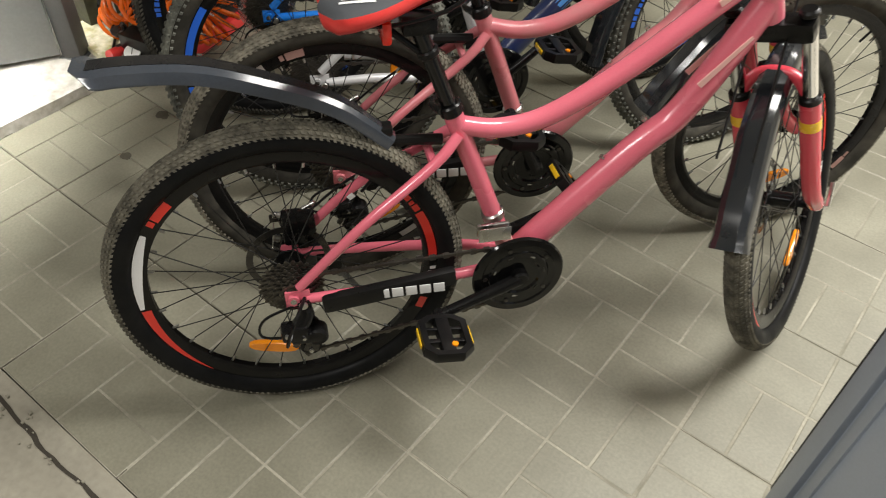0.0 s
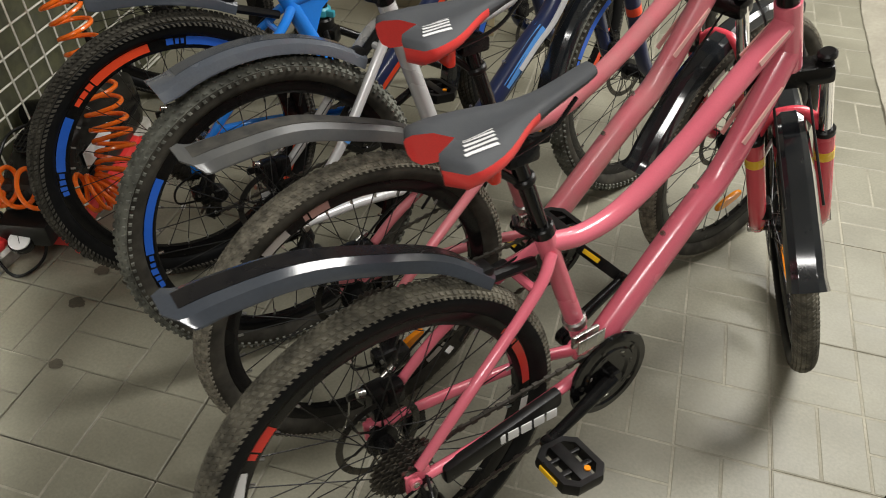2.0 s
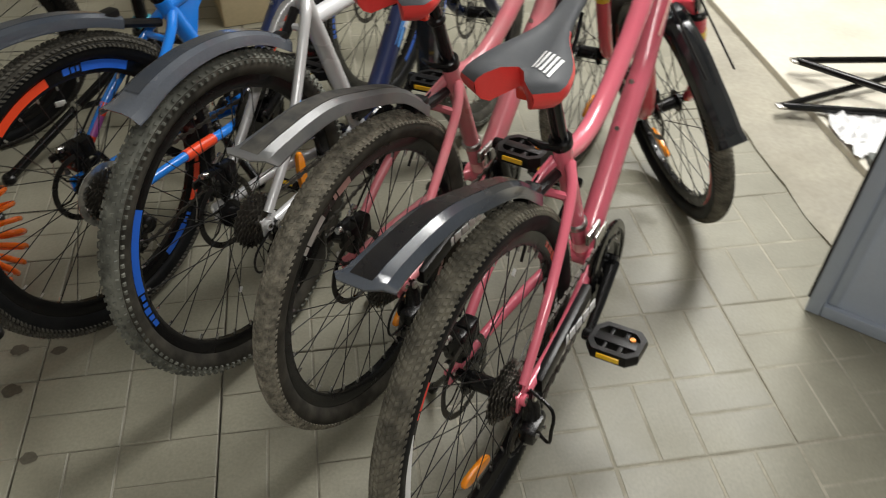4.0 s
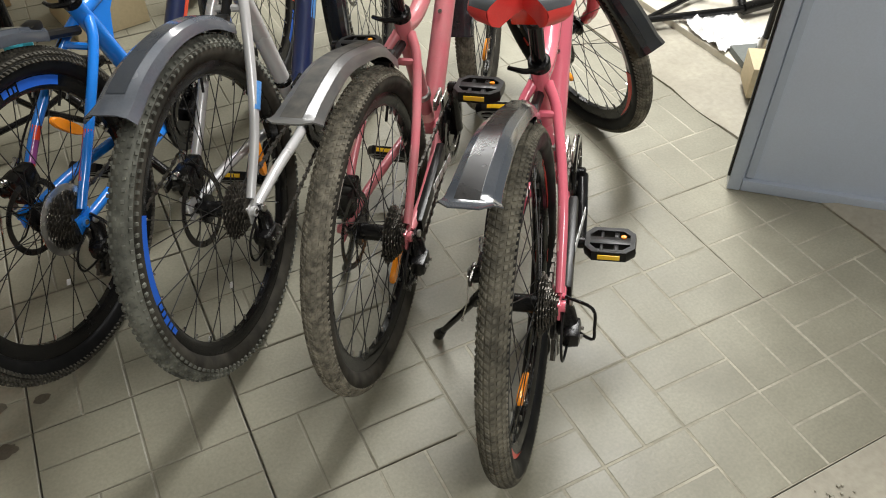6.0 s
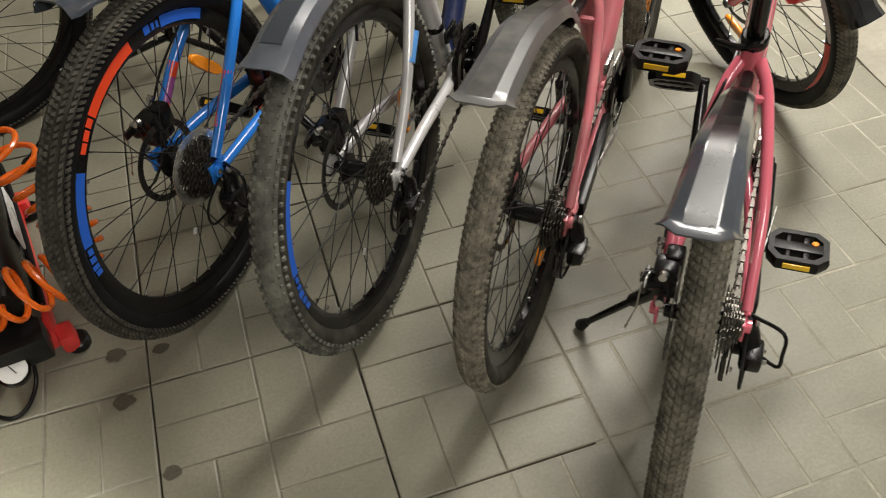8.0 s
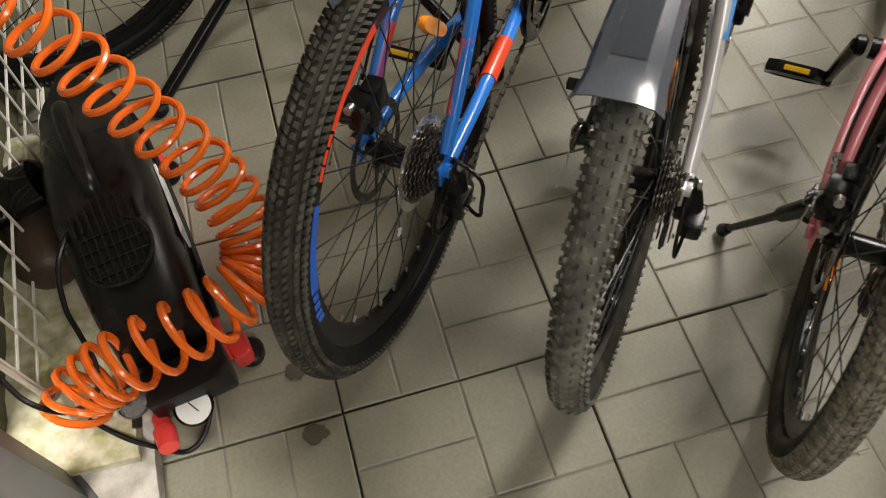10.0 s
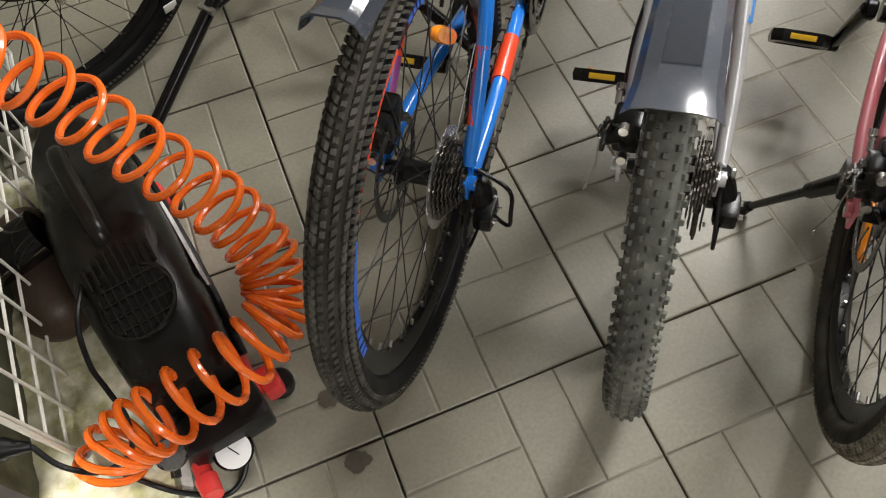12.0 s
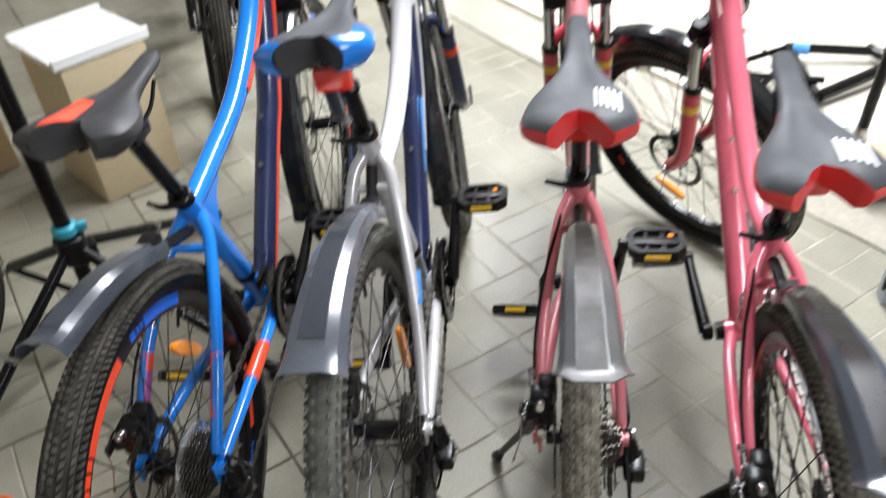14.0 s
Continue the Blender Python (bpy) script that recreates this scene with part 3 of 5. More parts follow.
def saddle_parts(bike, c, top, trim, stripes, patch=None, length=0.285, width=0.168, tip=0.0, corners=None):
    """A saddle lofted from back to nose; the lower back rim is a trim of its own colour."""
    N, K = 16, 20
    rings = []
    for i in range(N):
        u = i / (N - 1)
        x = 0.15 - length * (1 - u)
        w = width / 2 * ((1 - u) ** 1.0 * 0.0 + (1.0 / (1 + math.exp((u - 0.42) * 11))) * 0.75 + 0.26 * (1 - u * 0.20))
        w *= min(1, 0.55 + u * 6) if u < 0.09 else 1
        w *= 1 if u < 0.95 else 0.80
        zc = 0.012 * (1 - u) ** 2 - 0.006 * math.sin(u * math.pi)
        h = 0.050 * (1 - 0.66 * u)
        ring = []
        for k in range(K):
            a = 2 * math.pi * k / K
            y, z = math.cos(a), math.sin(a)
            dip = 0.021 * math.exp(-(y * w / 0.016) ** 2) * (1 if z > 0 else -0.4) * (1 - u) ** 0.8
            notch = 0.052 * math.exp(-(y * w / 0.021) ** 2) * max(0, 1 - u * 5)
            ring.append((x + notch, w * math.copysign(abs(y) ** 0.8, y), zc + (h * 0.55 * z if z > 0 else h * 0.72 * z) - dip))
        rings.append(ring)
    def strip(k0, k1, i0, i1, cap0=False, cap1=False):
        ks = [k % K for k in range(k0, k1 + 1)]
        v = [rings[i][k] for i in range(i0, i1) for k in ks]
        m = len(ks)
        f = [(a * m + b, a * m + b + 1, (a + 1) * m + b + 1, (a + 1) * m + b) for a in range(i1 - i0 - 1) for b in range(m - 1)]
        if cap0:
            f.append(tuple(range(m)))
        if cap1:
            f.append(tuple((i1 - i0 - 1) * m + b for b in range(m)))
        return v, f
    m = pose(c[0], 0, c[1], 0, tip, 0)
    s = part("saddle", join(strip(1, 9, 0, 10), strip(0, 10, 9, N, False, True), strip(10, 20, 9, N)), top, bike, "", m, smooth=60)
    wall_v = [rings[0][k] for k in range(1, 10)] + [rings[0][(20 - k) % K] for k in range(1, 10)]
    wall = (wall_v, [(k, k + 1, k + 10, k + 9) for k in range(8)])
    part("saddle_trim", join(strip(9, 21, 0, 10), wall), trim, s, "coloured bumper round the saddle's back", smooth=60)
    for sd in (-1, 1) if corners else ():
        ks = range(-4, 4) if sd > 0 else range(7, 15)
        g = strip(ks[0], ks[-1], 0, 5)
        g = ([(x - 0.001, y * 1.025 + sd * 0.0008, z) for x, y, z in g[0]], g[1])
        part("saddle_corner", g, corners, s, "blue wing at the saddle's back corner", smooth=60)
    for sd in (-1, 1):
        part("saddle_rail", tube(spline([(-0.075, sd * 0.022, -0.030), (-0.03, sd * 0.022, -0.042), (0.05, sd * 0.022, -0.042), (0.11, sd * 0.012, -0.022)], 4), 0.0035, 6), BLACK_METAL, s)
    if stripes or patch:
        for k in range(5):
            y = -0.020 - 0.008 * k if not patch else 0.034 - 0.0045 * k
            v = []
            for q in range(7 if not patch else 14):
                u = 0.16 + 0.03 * q - 0.012 * k if not patch else 0.03 + 0.03 * q
                i = u * (N - 1)
                i0 = int(i)
                def surf(yy):
                    best = []
                    for ii in (i0, i0 + 1):
                        r = rings[ii]
                        for kk in range(0, 10):
                            a, b = r[kk], r[kk + 1]
                            if b[1] <= yy <= a[1]:
                                t = (a[1] - yy) / (a[1] - b[1] + 1e-9)
                                best.append((a[0] + (b[0] - a[0]) * t, a[2] + (b[2] - a[2]) * t))
                    if len(best) < 2:
                        return None
                    t = i - i0
                    return (best[0][0] * (1 - t) + best[1][0] * t, yy, best[0][1] * (1 - t) + best[1][1] * t + 0.0015)
                a, b = surf(y), surf(y - 0.0045)
                if a and b:
                    v += [a, b]
            if len(v) > 3:
                part("saddle_stripe", (v, [(2 * j, 2 * j + 2, 2 * j + 3, 2 * j + 1) for j in range(len(v) // 2 - 1)]), patch or WHITE_DECAL, s)
    return s


def bicycle(at, yaw, lean, o, label, group="bicycles in a row"):
    """A mountain bike. Local x is ahead, y to its left, z up; the origin is where the back tyre stands."""
    R, wb = o["R"], o["wb"]
    bike = tagged(new("bicycle"), label, "bicycle", group)
    bike.matrix_world = pose(at[0], at[1], o.get("z", 0.0), 0, 0, yaw) @ Matrix.Rotation(-radians(lean), 4, "X") @ Matrix.Rotation(-radians(o.get("pitch", 0)), 4, "Y")
    bbx, bbz = o.get("bb", (0.437, 0.290))
    sa = radians(o.get("seat_angle", 73))
    sdir = Vector((-math.cos(sa), 0, math.sin(sa)))
    BB = Vector((bbx, 0, bbz))
    ST = BB + sdir * o.get("seat_tube", 0.375)
    ha = radians(70.5)
    hdir = Vector((-math.cos(ha), 0, math.sin(ha)))
    hfwd = Vector((math.sin(ha), 0, math.cos(ha)))
    AX = Vector((wb, 0, R))
    CR = AX - hfwd * 0.04 + hdir * o.get("fork", 0.455)
    HB, HT = CR + hdir * 0.012, CR + hdir * 0.145
    paint, paint2, fat = o["paint"], o["stay_paint"], o.get("fat", 1.0)
    # frame tubes
    drop_at = ST - sdir * o.get("top_drop", 0.03)
    if o.get("top_path"):
        a = HT - hdir * 0.035
        top = [a] + [Vector((x, 0, z)) for x, z in o["top_path"]] + [drop_at]
        top_r = [0.022, 0.017]
    else:
        a = HT - hdir * 0.035
        top = [a, a + Vector((-0.10, 0, -0.075)), a + Vector((-0.22, 0, -0.165)), a + Vector((-0.345, 0, -0.235)), Vector((ST.x + 0.085, 0, ST.z - 0.045)), Vector((ST.x + 0.005, 0, ST.z - 0.028))]
        top_r = [0.021, 0.020, 0.019, 0.018, 0.017, 0.017]
    tp = spline(top, 6)
    trs = [top_r[0] + (top_r[-1] - top_r[0]) * i / (len(tp) - 1) for i in range(len(tp))]
    dn = spline([HB + hdir * 0.035, HB * 0.68 + BB * 0.32 + Vector((0.012, 0, -0.012)), BB * 0.5 + HB * 0.5 + Vector((0.006, 0, -0.008)), BB], 6)
    frame_ob = part("frame", join(tube([HB, HT], 0.023, 16), tube(tp, [r * (1 + (fat - 1) * 0.8) for r in trs], 14)), paint, bike, o.get("frame_label", ""))
    part("bottom_bracket", tube([BB - Vector((0, 0.036, 0)), BB + Vector((0, 0.036, 0))], 0.022, 16), paint, frame_ob)
    if o.get("gusset"):
        pts = [ST - sdir * 0.02, ST - sdir * 0.15, (ST - sdir * 0.06) * 0.5 + tp[-8] * 0.5 - Vector((0, 0, 0.03)), tp[-8]]
        v = [(q.x, y, q.z) for y in (-0.011, 0.011) for q in pts]
        part("frame_gusset", (v, [(3, 2, 1, 0), (4, 5, 6, 7)] + [(k, (k + 1) % 4, (k + 1) % 4 + 4, k + 4) for k in range(4)]), paint, frame_ob, "wide web between seat tube and top tube", smooth=0)
    for path, sd, s0, s1, w, mat in o.get("strips", ()):
        src, rad = (tp, 0.0205 * (1 + (fat - 1) * 0.8)) if path == "top" else (dn, 0.0246)
        i0, i1 = int(s0 * (len(src) - 1)), int(s1 * (len(src) - 1))
        v, q = [], []
        for i in range(i0, i1 + 1):
            d = (src[min(i + 1, len(src) - 1)] - src[max(i - 1, 0)]).normalized()
            nz = Vector((-d.z, 0, d.x))
            k = 1 - 0.6 * (i - i0) / max(1, i1 - i0)
            v += [tuple(src[i] + Vector((0, sd * (rad * 0.90 + 0.003), 0)) + nz * w), tuple(src[i] + Vector((0, sd * (rad * 0.90 + 0.003), 0)) - nz * w * k)]
            v += [tuple(Vector(v[-2]) - Vector((0, sd * 0.005, 0))), tuple(Vector(v[-1]) - Vector((0, sd * 0.005, 0)))]
            if i > i0:
                a, b = len(v) - 8, len(v) - 4
                q += [(a, b, b + 1, a + 1), (a, a + 2, b + 2, b), (a + 1, b + 1, b + 3, a + 3)]
        part("frame_decal", (v, q), mat, frame_ob, "painted stripe along the tube", smooth=0)
    part("down_tube", tube(dn, [0.027, 0.029], 16, flat=0.86), o.get("down_paint", paint), frame_ob)
    part("seat_tube", tube([BB, ST], 0.0175 * fat, 14), o.get("seat_tube_paint", paint), frame_ob)
    for sd in (-1, 1):
        drop = Vector((0, sd * 0.066, R))
        stay = spline([ST - sdir * 0.045 + Vector((-0.005, sd * 0.014, 0)), ST - sdir * 0.055 + Vector((-0.055, sd * 0.036, -0.030)), Vector((0.13, sd * 0.060, R + 0.135)), drop + Vector((0.012, 0, 0.022))], 5)
        chst = spline([BB + Vector((-0.012, sd * 0.024, 0.004)), BB + Vector((-0.10, sd * 0.042, 0.012)), Vector((0.16, sd * 0.060, R - 0.012)), drop + Vector((0.022, 0, -0.006))], 5)
        part("seat_stay", tube(stay, [0.0105 * fat, 0.0088 * fat], 10), paint2, frame_ob)
        part("chain_stay", tube(chst, [0.012 * fat, 0.0095 * fat], 10), o.get("chainstay_paint", paint2), frame_ob)
        part("dropout", join(box((0.008, sd * 0.066, R - 0.004), (0.045, 0.006, 0.040), 0.002), disc((0, sd * 0.072, R), (0, 1, 0), 0.011, 0.010, 12)), paint2 if o.get("paint_dropout", True) else BLACK_METAL, frame_ob)
    part("stay_bridge", tube([ST - sdir * 0.055 + Vector((-0.055, -0.036, -0.030)), ST - sdir * 0.055 + Vector((-0.055, 0.036, -0.030))], 0.008, 8), paint2, frame_ob)
    for path, r, s0, s1, mat in o.get("tube_decals", ()):
        src = {"top": tp, "down": dn, "seat": [BB.lerp(ST, k / 12) for k in range(13)],
               "stay_r": None, "stay_l": None}[path]
        seg = src[int(s0 * (len(src) - 1)):int(s1 * (len(src) - 1)) + 1]
        part("frame_decal", tube(seg, [r, r], 14, flat=0.9 if path == "down" else 1.0), mat, frame_ob)
    for sd, s0, s1, r, mat in o.get("stay_decals", ()):
        a, b = Vector((0.13, sd * 0.060, R + 0.135)), Vector((0.012, sd * 0.066, R + 0.022))
        part("stay_decal", tube([a.lerp(b, s0), a.lerp(b, s1)], r, 12), mat, frame_ob)
    for sd, s0, s1, r, mat in o.get("chainstay_decals", ()):
        a, b = BB + Vector((-0.10, sd * 0.042, 0.012)), Vector((0.16, sd * 0.060, R - 0.012))
        part("stay_decal", tube([a.lerp(b, s0), a.lerp(b, s1)], r, 12), mat, frame_ob)
    if o.get("flash"):
        for a, b, w in ((HB + hdir * 0.02, BB, 0.30), (HT - hdir * 0.03, a0 := HT - hdir * 0.03 + Vector((-0.22, 0, -0.165)), 0.45)):
            p, q = a.lerp(b, 0.08), a.lerp(b, 0.08 + w * 0.6)
            d = (q - p).normalized()
            nz = Vector((-d.z, 0, d.x))
            for sd in (-1, 1):
                yy = Vector((0, sd * 0.0252, 0)) if a != HT - hdir * 0.03 else Vector((0, sd * 0.0208, 0))
                v = [p + yy + nz * 0.003, p + yy - nz * 0.003, q + yy - nz * 0.010, q + yy + nz * 0.002]
                v = v + [x - yy * 0.12 for x in v]
                part("frame_decal", ([tuple(x) for x in v], [(0, 1, 2, 3), (4, 7, 6, 5), (0, 4, 5, 1), (1, 5, 6, 2), (2, 6, 7, 3), (3, 7, 4, 0)]), PINK_LIGHT, frame_ob, "pale pink painted flash", smooth=0)
    for k in (0.42, 0.58):
        p = BB.lerp(HB, k)
        part("bottle_bolt", disc(p + Vector((-0.018, 0, 0.020)), (-0.7, 0, 0.72), 0.005, 0.006, 10), STEEL, frame_ob)
    # seat post, clamp, saddle
    SP = ST + sdir * o.get("post", 0.16)
    part("seat_post", tube([ST - sdir * 0.02, SP], 0.0135, 14), o.get("post_paint", GLOSS_BLACK), bike, "black seat post with small white marks")
    clamp = part("seat_clamp", join(disc(ST + sdir * 0.004, sdir, 0.021, 0.022, 16, 0.003), tube(spline([ST + Vector((-0.02, -0.012, 0.006)), ST + Vector((-0.03, 0.02, 0.004)), ST + Vector((-0.012, 0.055, 0.0))], 4), [0.007, 0.004], 8)), BLACK_METAL, bike, "black quick-release clamp")
    part("saddle_clamp", box(tuple(SP + Vector((0, 0, 0.008))), (0.055, 0.045, 0.026), 0.006), BLACK_METAL, bike)
    saddle_parts(bike, (SP.x - o.get("setback", 0.0), SP.z + 0.064), o["saddle"], o["saddle_trim"], o.get("stripes", False), o.get("saddle_patch"), tip=o.get("tip", 0), corners=o.get("corners"))
    if o.get("rear_light", True):
        part("rear_reflector", join(box(tuple(SP + Vector((-0.052, 0, 0.004))), (0.016, 0.056, 0.036), 0.006)), RED_LENS, bike, "red plastic rear reflector under the saddle")
        part("reflector_bracket", join(tube([SP + Vector((-0.045, 0, 0.0)), SP + Vector((-0.0, 0, -0.040))], 0.006, 8), disc(SP - sdir * 0.045, sdir, 0.018, 0.014, 14, 0.003)), BLACK_PLASTIC, bike)
    # wheels
    wheel(bike, "rear_wheel", R, pose(0, 0, R), o.get("spin_r", 0), {**o, **o.get("rear", {})}, True)
    # steered parts
    steer = Matrix.Translation(CR) @ Matrix.Rotation(radians(o.get("steer", 0)), 4, hdir) @ Matrix.Translation(-CR)
    wheel(bike, "front_wheel", R, steer @ pose(AX.x, 0, AX.z), o.get("spin_f", 0), {**o, **o.get("front", {})}, False)
    up = CR - AX
    lower_top = AX + hdir * 0.30 - hfwd * 0.04
    fork = part("fork", join(box((0, 0, 0), (0.045, 0.150, 0.040), 0.012, Matrix.Translation(CR - hdir * 0.005) @ Matrix.Rotation(-(math.pi / 2 - ha), 4, "Y"))), BLACK_METAL, bike, "black fork crown", steer)
    for sd in (-1, 1):
        y = Vector((0, sd * 0.062, 0))
        part("stanchion", tube([CR + y, lower_top + y - hdir * 0.02], 0.0135, 14), CHROME, fork)
        part("fork_seal", disc(lower_top + y + hdir * 0.004, hdir, 0.020, 0.016, 16, 0.003), BLACK_PLASTIC, fork)
        part("fork_leg", tube(spline([lower_top + y, AX + y + hdir * 0.09 - hfwd * 0.038, AX + y * 1.0 + hdir * 0.02 - hfwd * 0.012, AX + y], 5), [0.0195, 0.0155], 14), o["fork_paint"], fork, o.get("fork_label", ""))
        part("fork_cap", disc(CR + y + hdir * 0.026, hdir, 0.017, 0.014, 14, 0.004), BLACK_PLASTIC, fork)
        part("fork_sticker", tube([lower_top + y - hdir * 0.040, lower_top + y - hdir * 0.062], 0.0200, 14), o.get("sticker", YELLOW), fork, "small sticker on the fork leg")
    part("fork_arch", tube(spline([lower_top + Vector((0, -0.062, 0)), lower_top + hdir * 0.045 + Vector((0.012, -0.035, 0)), lower_top + hdir * 0.055 + Vector((0.015, 0.0, 0)), lower_top + hdir * 0.045 + Vector((0.012, 0.035, 0)), lower_top + Vector((0, 0.062, 0))], 5), 0.011, 10), o["fork_paint"], fork)
    part("head_spacers", tube([HT, HT + hdir * 0.030], 0.019, 14), BLACK_METAL, fork)
    part("front_axle_nut", disc(AX + Vector((0, 0.075, 0)), (0, 1, 0), 0.012, 0.014, 10, 0.002), STEEL, fork)
    part("axle_lever", tube([AX + Vector((0, -0.07, 0)), AX + Vector((0.0, -0.084, 0)), AX + Vector((0.02, -0.086, 0.045))], 0.005, 8), STEEL, fork)
    part("front_caliper", join(box(tuple(AX + Vector((-0.055, 0.050, 0.075))), (0.045, 0.034, 0.040), 0.008), box(tuple(AX + Vector((-0.045, 0.052, 0.100))), (0.030, 0.020, 0.030), 0.005)), BLACK_METAL, fork, "black disc brake caliper")
    # bars
    ST0 = HT + hdir * 0.035
    stem_end = ST0 + hfwd * 0.075 + hdir * 0.02
    bar = part("handlebar", join(tube(spline([stem_end + Vector((-0.05, -0.31, 0.045)), stem_end + Vector((-0.02, -0.17, 0.04)), stem_end + Vector((0, -0.06, 0.0)), stem_end + Vector((0, 0.06, 0.0)), stem_end + Vector((-0.02, 0.17, 0.04)), stem_end + Vector((-0.05, 0.31, 0.045))], 6), 0.0125, 12)), BLACK_METAL, bike, "black riser handlebar", steer)
    part("stem", join(tube([ST0 - hdir * 0.015, ST0 + hdir * 0.02], 0.020, 14), tube([ST0, stem_end], 0.016, 12), disc(stem_end, (0, 1, 0), 0.021, 0.05, 14, 0.004)), BLACK_METAL, bar, "black stem")
    for sd in (-1, 1):
        a, b = stem_end + Vector((-0.05, sd * 0.31, 0.045)), stem_end + Vector((-0.028, sd * 0.20, 0.042))
        part("grip", tube([a.lerp(b, -0.05), a, a.lerp(b, 0.08), a.lerp(b, 0.95), b], [0.015, 0.018, 0.0165, 0.0155, 0.016], 14), o.get("grip", BLACK_PLASTIC), bar, "rubber handlebar grip")
        part("brake_lever", join(tube(spline([b + Vector((0.01, -sd * 0.01, -0.01)), b + Vector((0.045, sd * 0.01, -0.02)), b + Vector((0.06, sd * 0.09, -0.03))], 4), [0.007, 0.005], 8), box(tuple(b + Vector((0.008, -sd * 0.02, -0.012))), (0.03, 0.03, 0.03), 0.006)), BLACK_METAL, bar, "black brake lever and shifter")
        c0 = b + Vector((0.03, -sd * 0.025, -0.01))
        cp = [c0, c0 + Vector((0.09, -sd * 0.05, 0.02)), CR + Vector((0.10, sd * 0.035, 0.10)), CR + Vector((0.03, sd * 0.03, 0.02)), (CR + BB) * 0.5 + Vector((0.05, sd * 0.03, 0.04))]
        part("brake_cable", tube(spline(cp, 6), 0.0025, 6), BLACK_PLASTIC, bar)
    # cranks, pedals, chain
    ca = radians(o.get("crank", 188))
    arm = Vector((math.cos(ca), 0, math.sin(ca))) * 0.17
    guard = [(0.090, -0.053), (0.091, -0.056), (0.088, -0.060), (0.074, -0.061), (0.071, -0.058), (0.060, -0.058), (0.057, -0.061), (0.044, -0.061), (0.040, -0.057), (0.018, -0.057), (0.018, -0.053)]
    cs = part("crankset", revolve(guard, 48), GLOSS_BLACK, bike, "glossy black round chain guard disc", Matrix.Translation(BB))
    for k, r in enumerate((0.083, 0.067, 0.050)):
        y = -0.046 + 0.007 * k
        part("chainring", revolve([(r, y), (r, y - 0.003), (r - 0.030, y - 0.003), (r - 0.030, y)], 44), CASSETTE_STEEL, cs)
    part("bottom_bracket", tube([(0, -0.072, 0), (0, 0.05, 0)], 0.018, 14), BLACK_METAL, cs)
    # raised steel chips stand in for the glints at the disc's slots
    for k in range(7):
        part("guard_slot", box((0, 0, 0), (0.003, 0.002, 0.011), 0.0006), STEEL if k % 2 else DARK_STEEL, cs, m=about_y(51 * k + 10) @ pose(0.0505, -0.0612, 0))
    for k in range(5):
        part("chainring_bolt", disc((0, 0, 0), (0, 1, 0), 0.0045, 0.004, 8), DARK_STEEL, cs, m=about_y(72 * k + 36) @ pose(0.0655, -0.058, 0))
    for sd in (-1, 1):
        e = arm * (-sd)
        part("crank_arm", join(tube([Vector((0, sd * 0.068, 0)), Vector((0, sd * 0.076, 0)) + e * 0.5, Vector((0, sd * 0.082, 0)) + e], [0.014, 0.0095], 10), disc(Vector((0, sd * 0.066, 0)), (0, 1, 0), 0.018, 0.02, 14, 0.004), disc(Vector((0, sd * 0.082, 0)) + e, (0, 1, 0), 0.013, 0.02, 12, 0.003)), BLACK_METAL, cs, "black crank arm")
        pd = part("pedal", shared("pedal", pedal_geo, BLACK_PLASTIC), None, bike, "black plastic platform pedal", Matrix.Translation(BB + e + Vector((0, sd * 0.140, 0))) @ pose(0, 0, 0, 0, o.get("pedal_tip", (8, 48))[0 if sd < 0 else 1], 0) @ Matrix.Diagonal((1, sd, 1, 1)))
        for q in (-1, 1):
            part("pedal_reflector", box((q * 0.049, 0, 0), (0.003, 0.045, 0.010), 0.001), YELLOW, pd)
        part("pedal_stud", disc((0.012, 0.028, 0.011), (0, 0, 1), 0.006, 0.004, 10), REFLECTOR, pd)
    y0 = -0.047
    loop, ncog = [], 0.033
    for k in range(13):
        a = radians(100 - 200 * k / 12)
        loop.append(Vector((BB.x + 0.068 * math.cos(a), y0, BB.z + 0.068 * math.sin(a))))
    dp = Vector((0.012, y0 - 0.004, R - 0.135))
    low = [dp + Vector((0.030, 0, -0.022)), dp + Vector((0.0, 0, -0.03)), dp + Vector((-0.02, 0, -0.002)), dp + Vector((0.012, 0, 0.04))]
    back = [Vector((ncog * math.cos(radians(a)), y0, R + ncog * math.sin(radians(a)))) for a in range(300, 84, -24)]
    pts = loop + low + back
    closed = [p for p in pts]
    links = []
    path = []
    for i in range(len(closed)):
        a, b = closed[i], closed[(i + 1) % len(closed)]
        nseg = max(1, int((b - a).length / 0.0127))
        path += [(a.lerp(b, k / nseg), (b - a).normalized()) for k in range(nseg)]
    for i, (p, d) in enumerate(path):
        wdt = 0.0035 if i % 2 else 0.0022
        s = Vector((0, 1, 0)) * wdt
        nrm = d.cross(Vector((0, 1, 0))).normalized() * (0.0044 if i % 2 else 0.0026)
        h = d * (0.0056 if i % 2 else 0.0074)
        v = [tuple(p + a * h + b * s + c * nrm) for a in (-1, 1) for b in (-1, 1) for c in (-1, 1)]
        links.append((v, [(0, 1, 3, 2), (4, 6, 7, 5), (0, 4, 5, 1), (2, 3, 7, 6), (1, 5, 7, 3), (0, 2, 6, 4)]))
    part("chain", join(*links), CHAIN_STEEL, bike, "oily link chain", smooth=0)
    der = part("rear_derailleur", join(tube([(0.016, -0.072, R - 0.004), (0.020, -0.078, R - 0.030), (0.006, -0.084, R - 0.052)], [0.012, 0.015, 0.017], 12), box((-0.006, -0.090, R - 0.060), (0.050, 0.030, 0.034), 0.009, pose(0, 0, 0)), box((0.014, -0.082, R - 0.084), (0.060, 0.022, 0.026), 0.008)), BLACK_METAL, bike, "black rear derailleur")
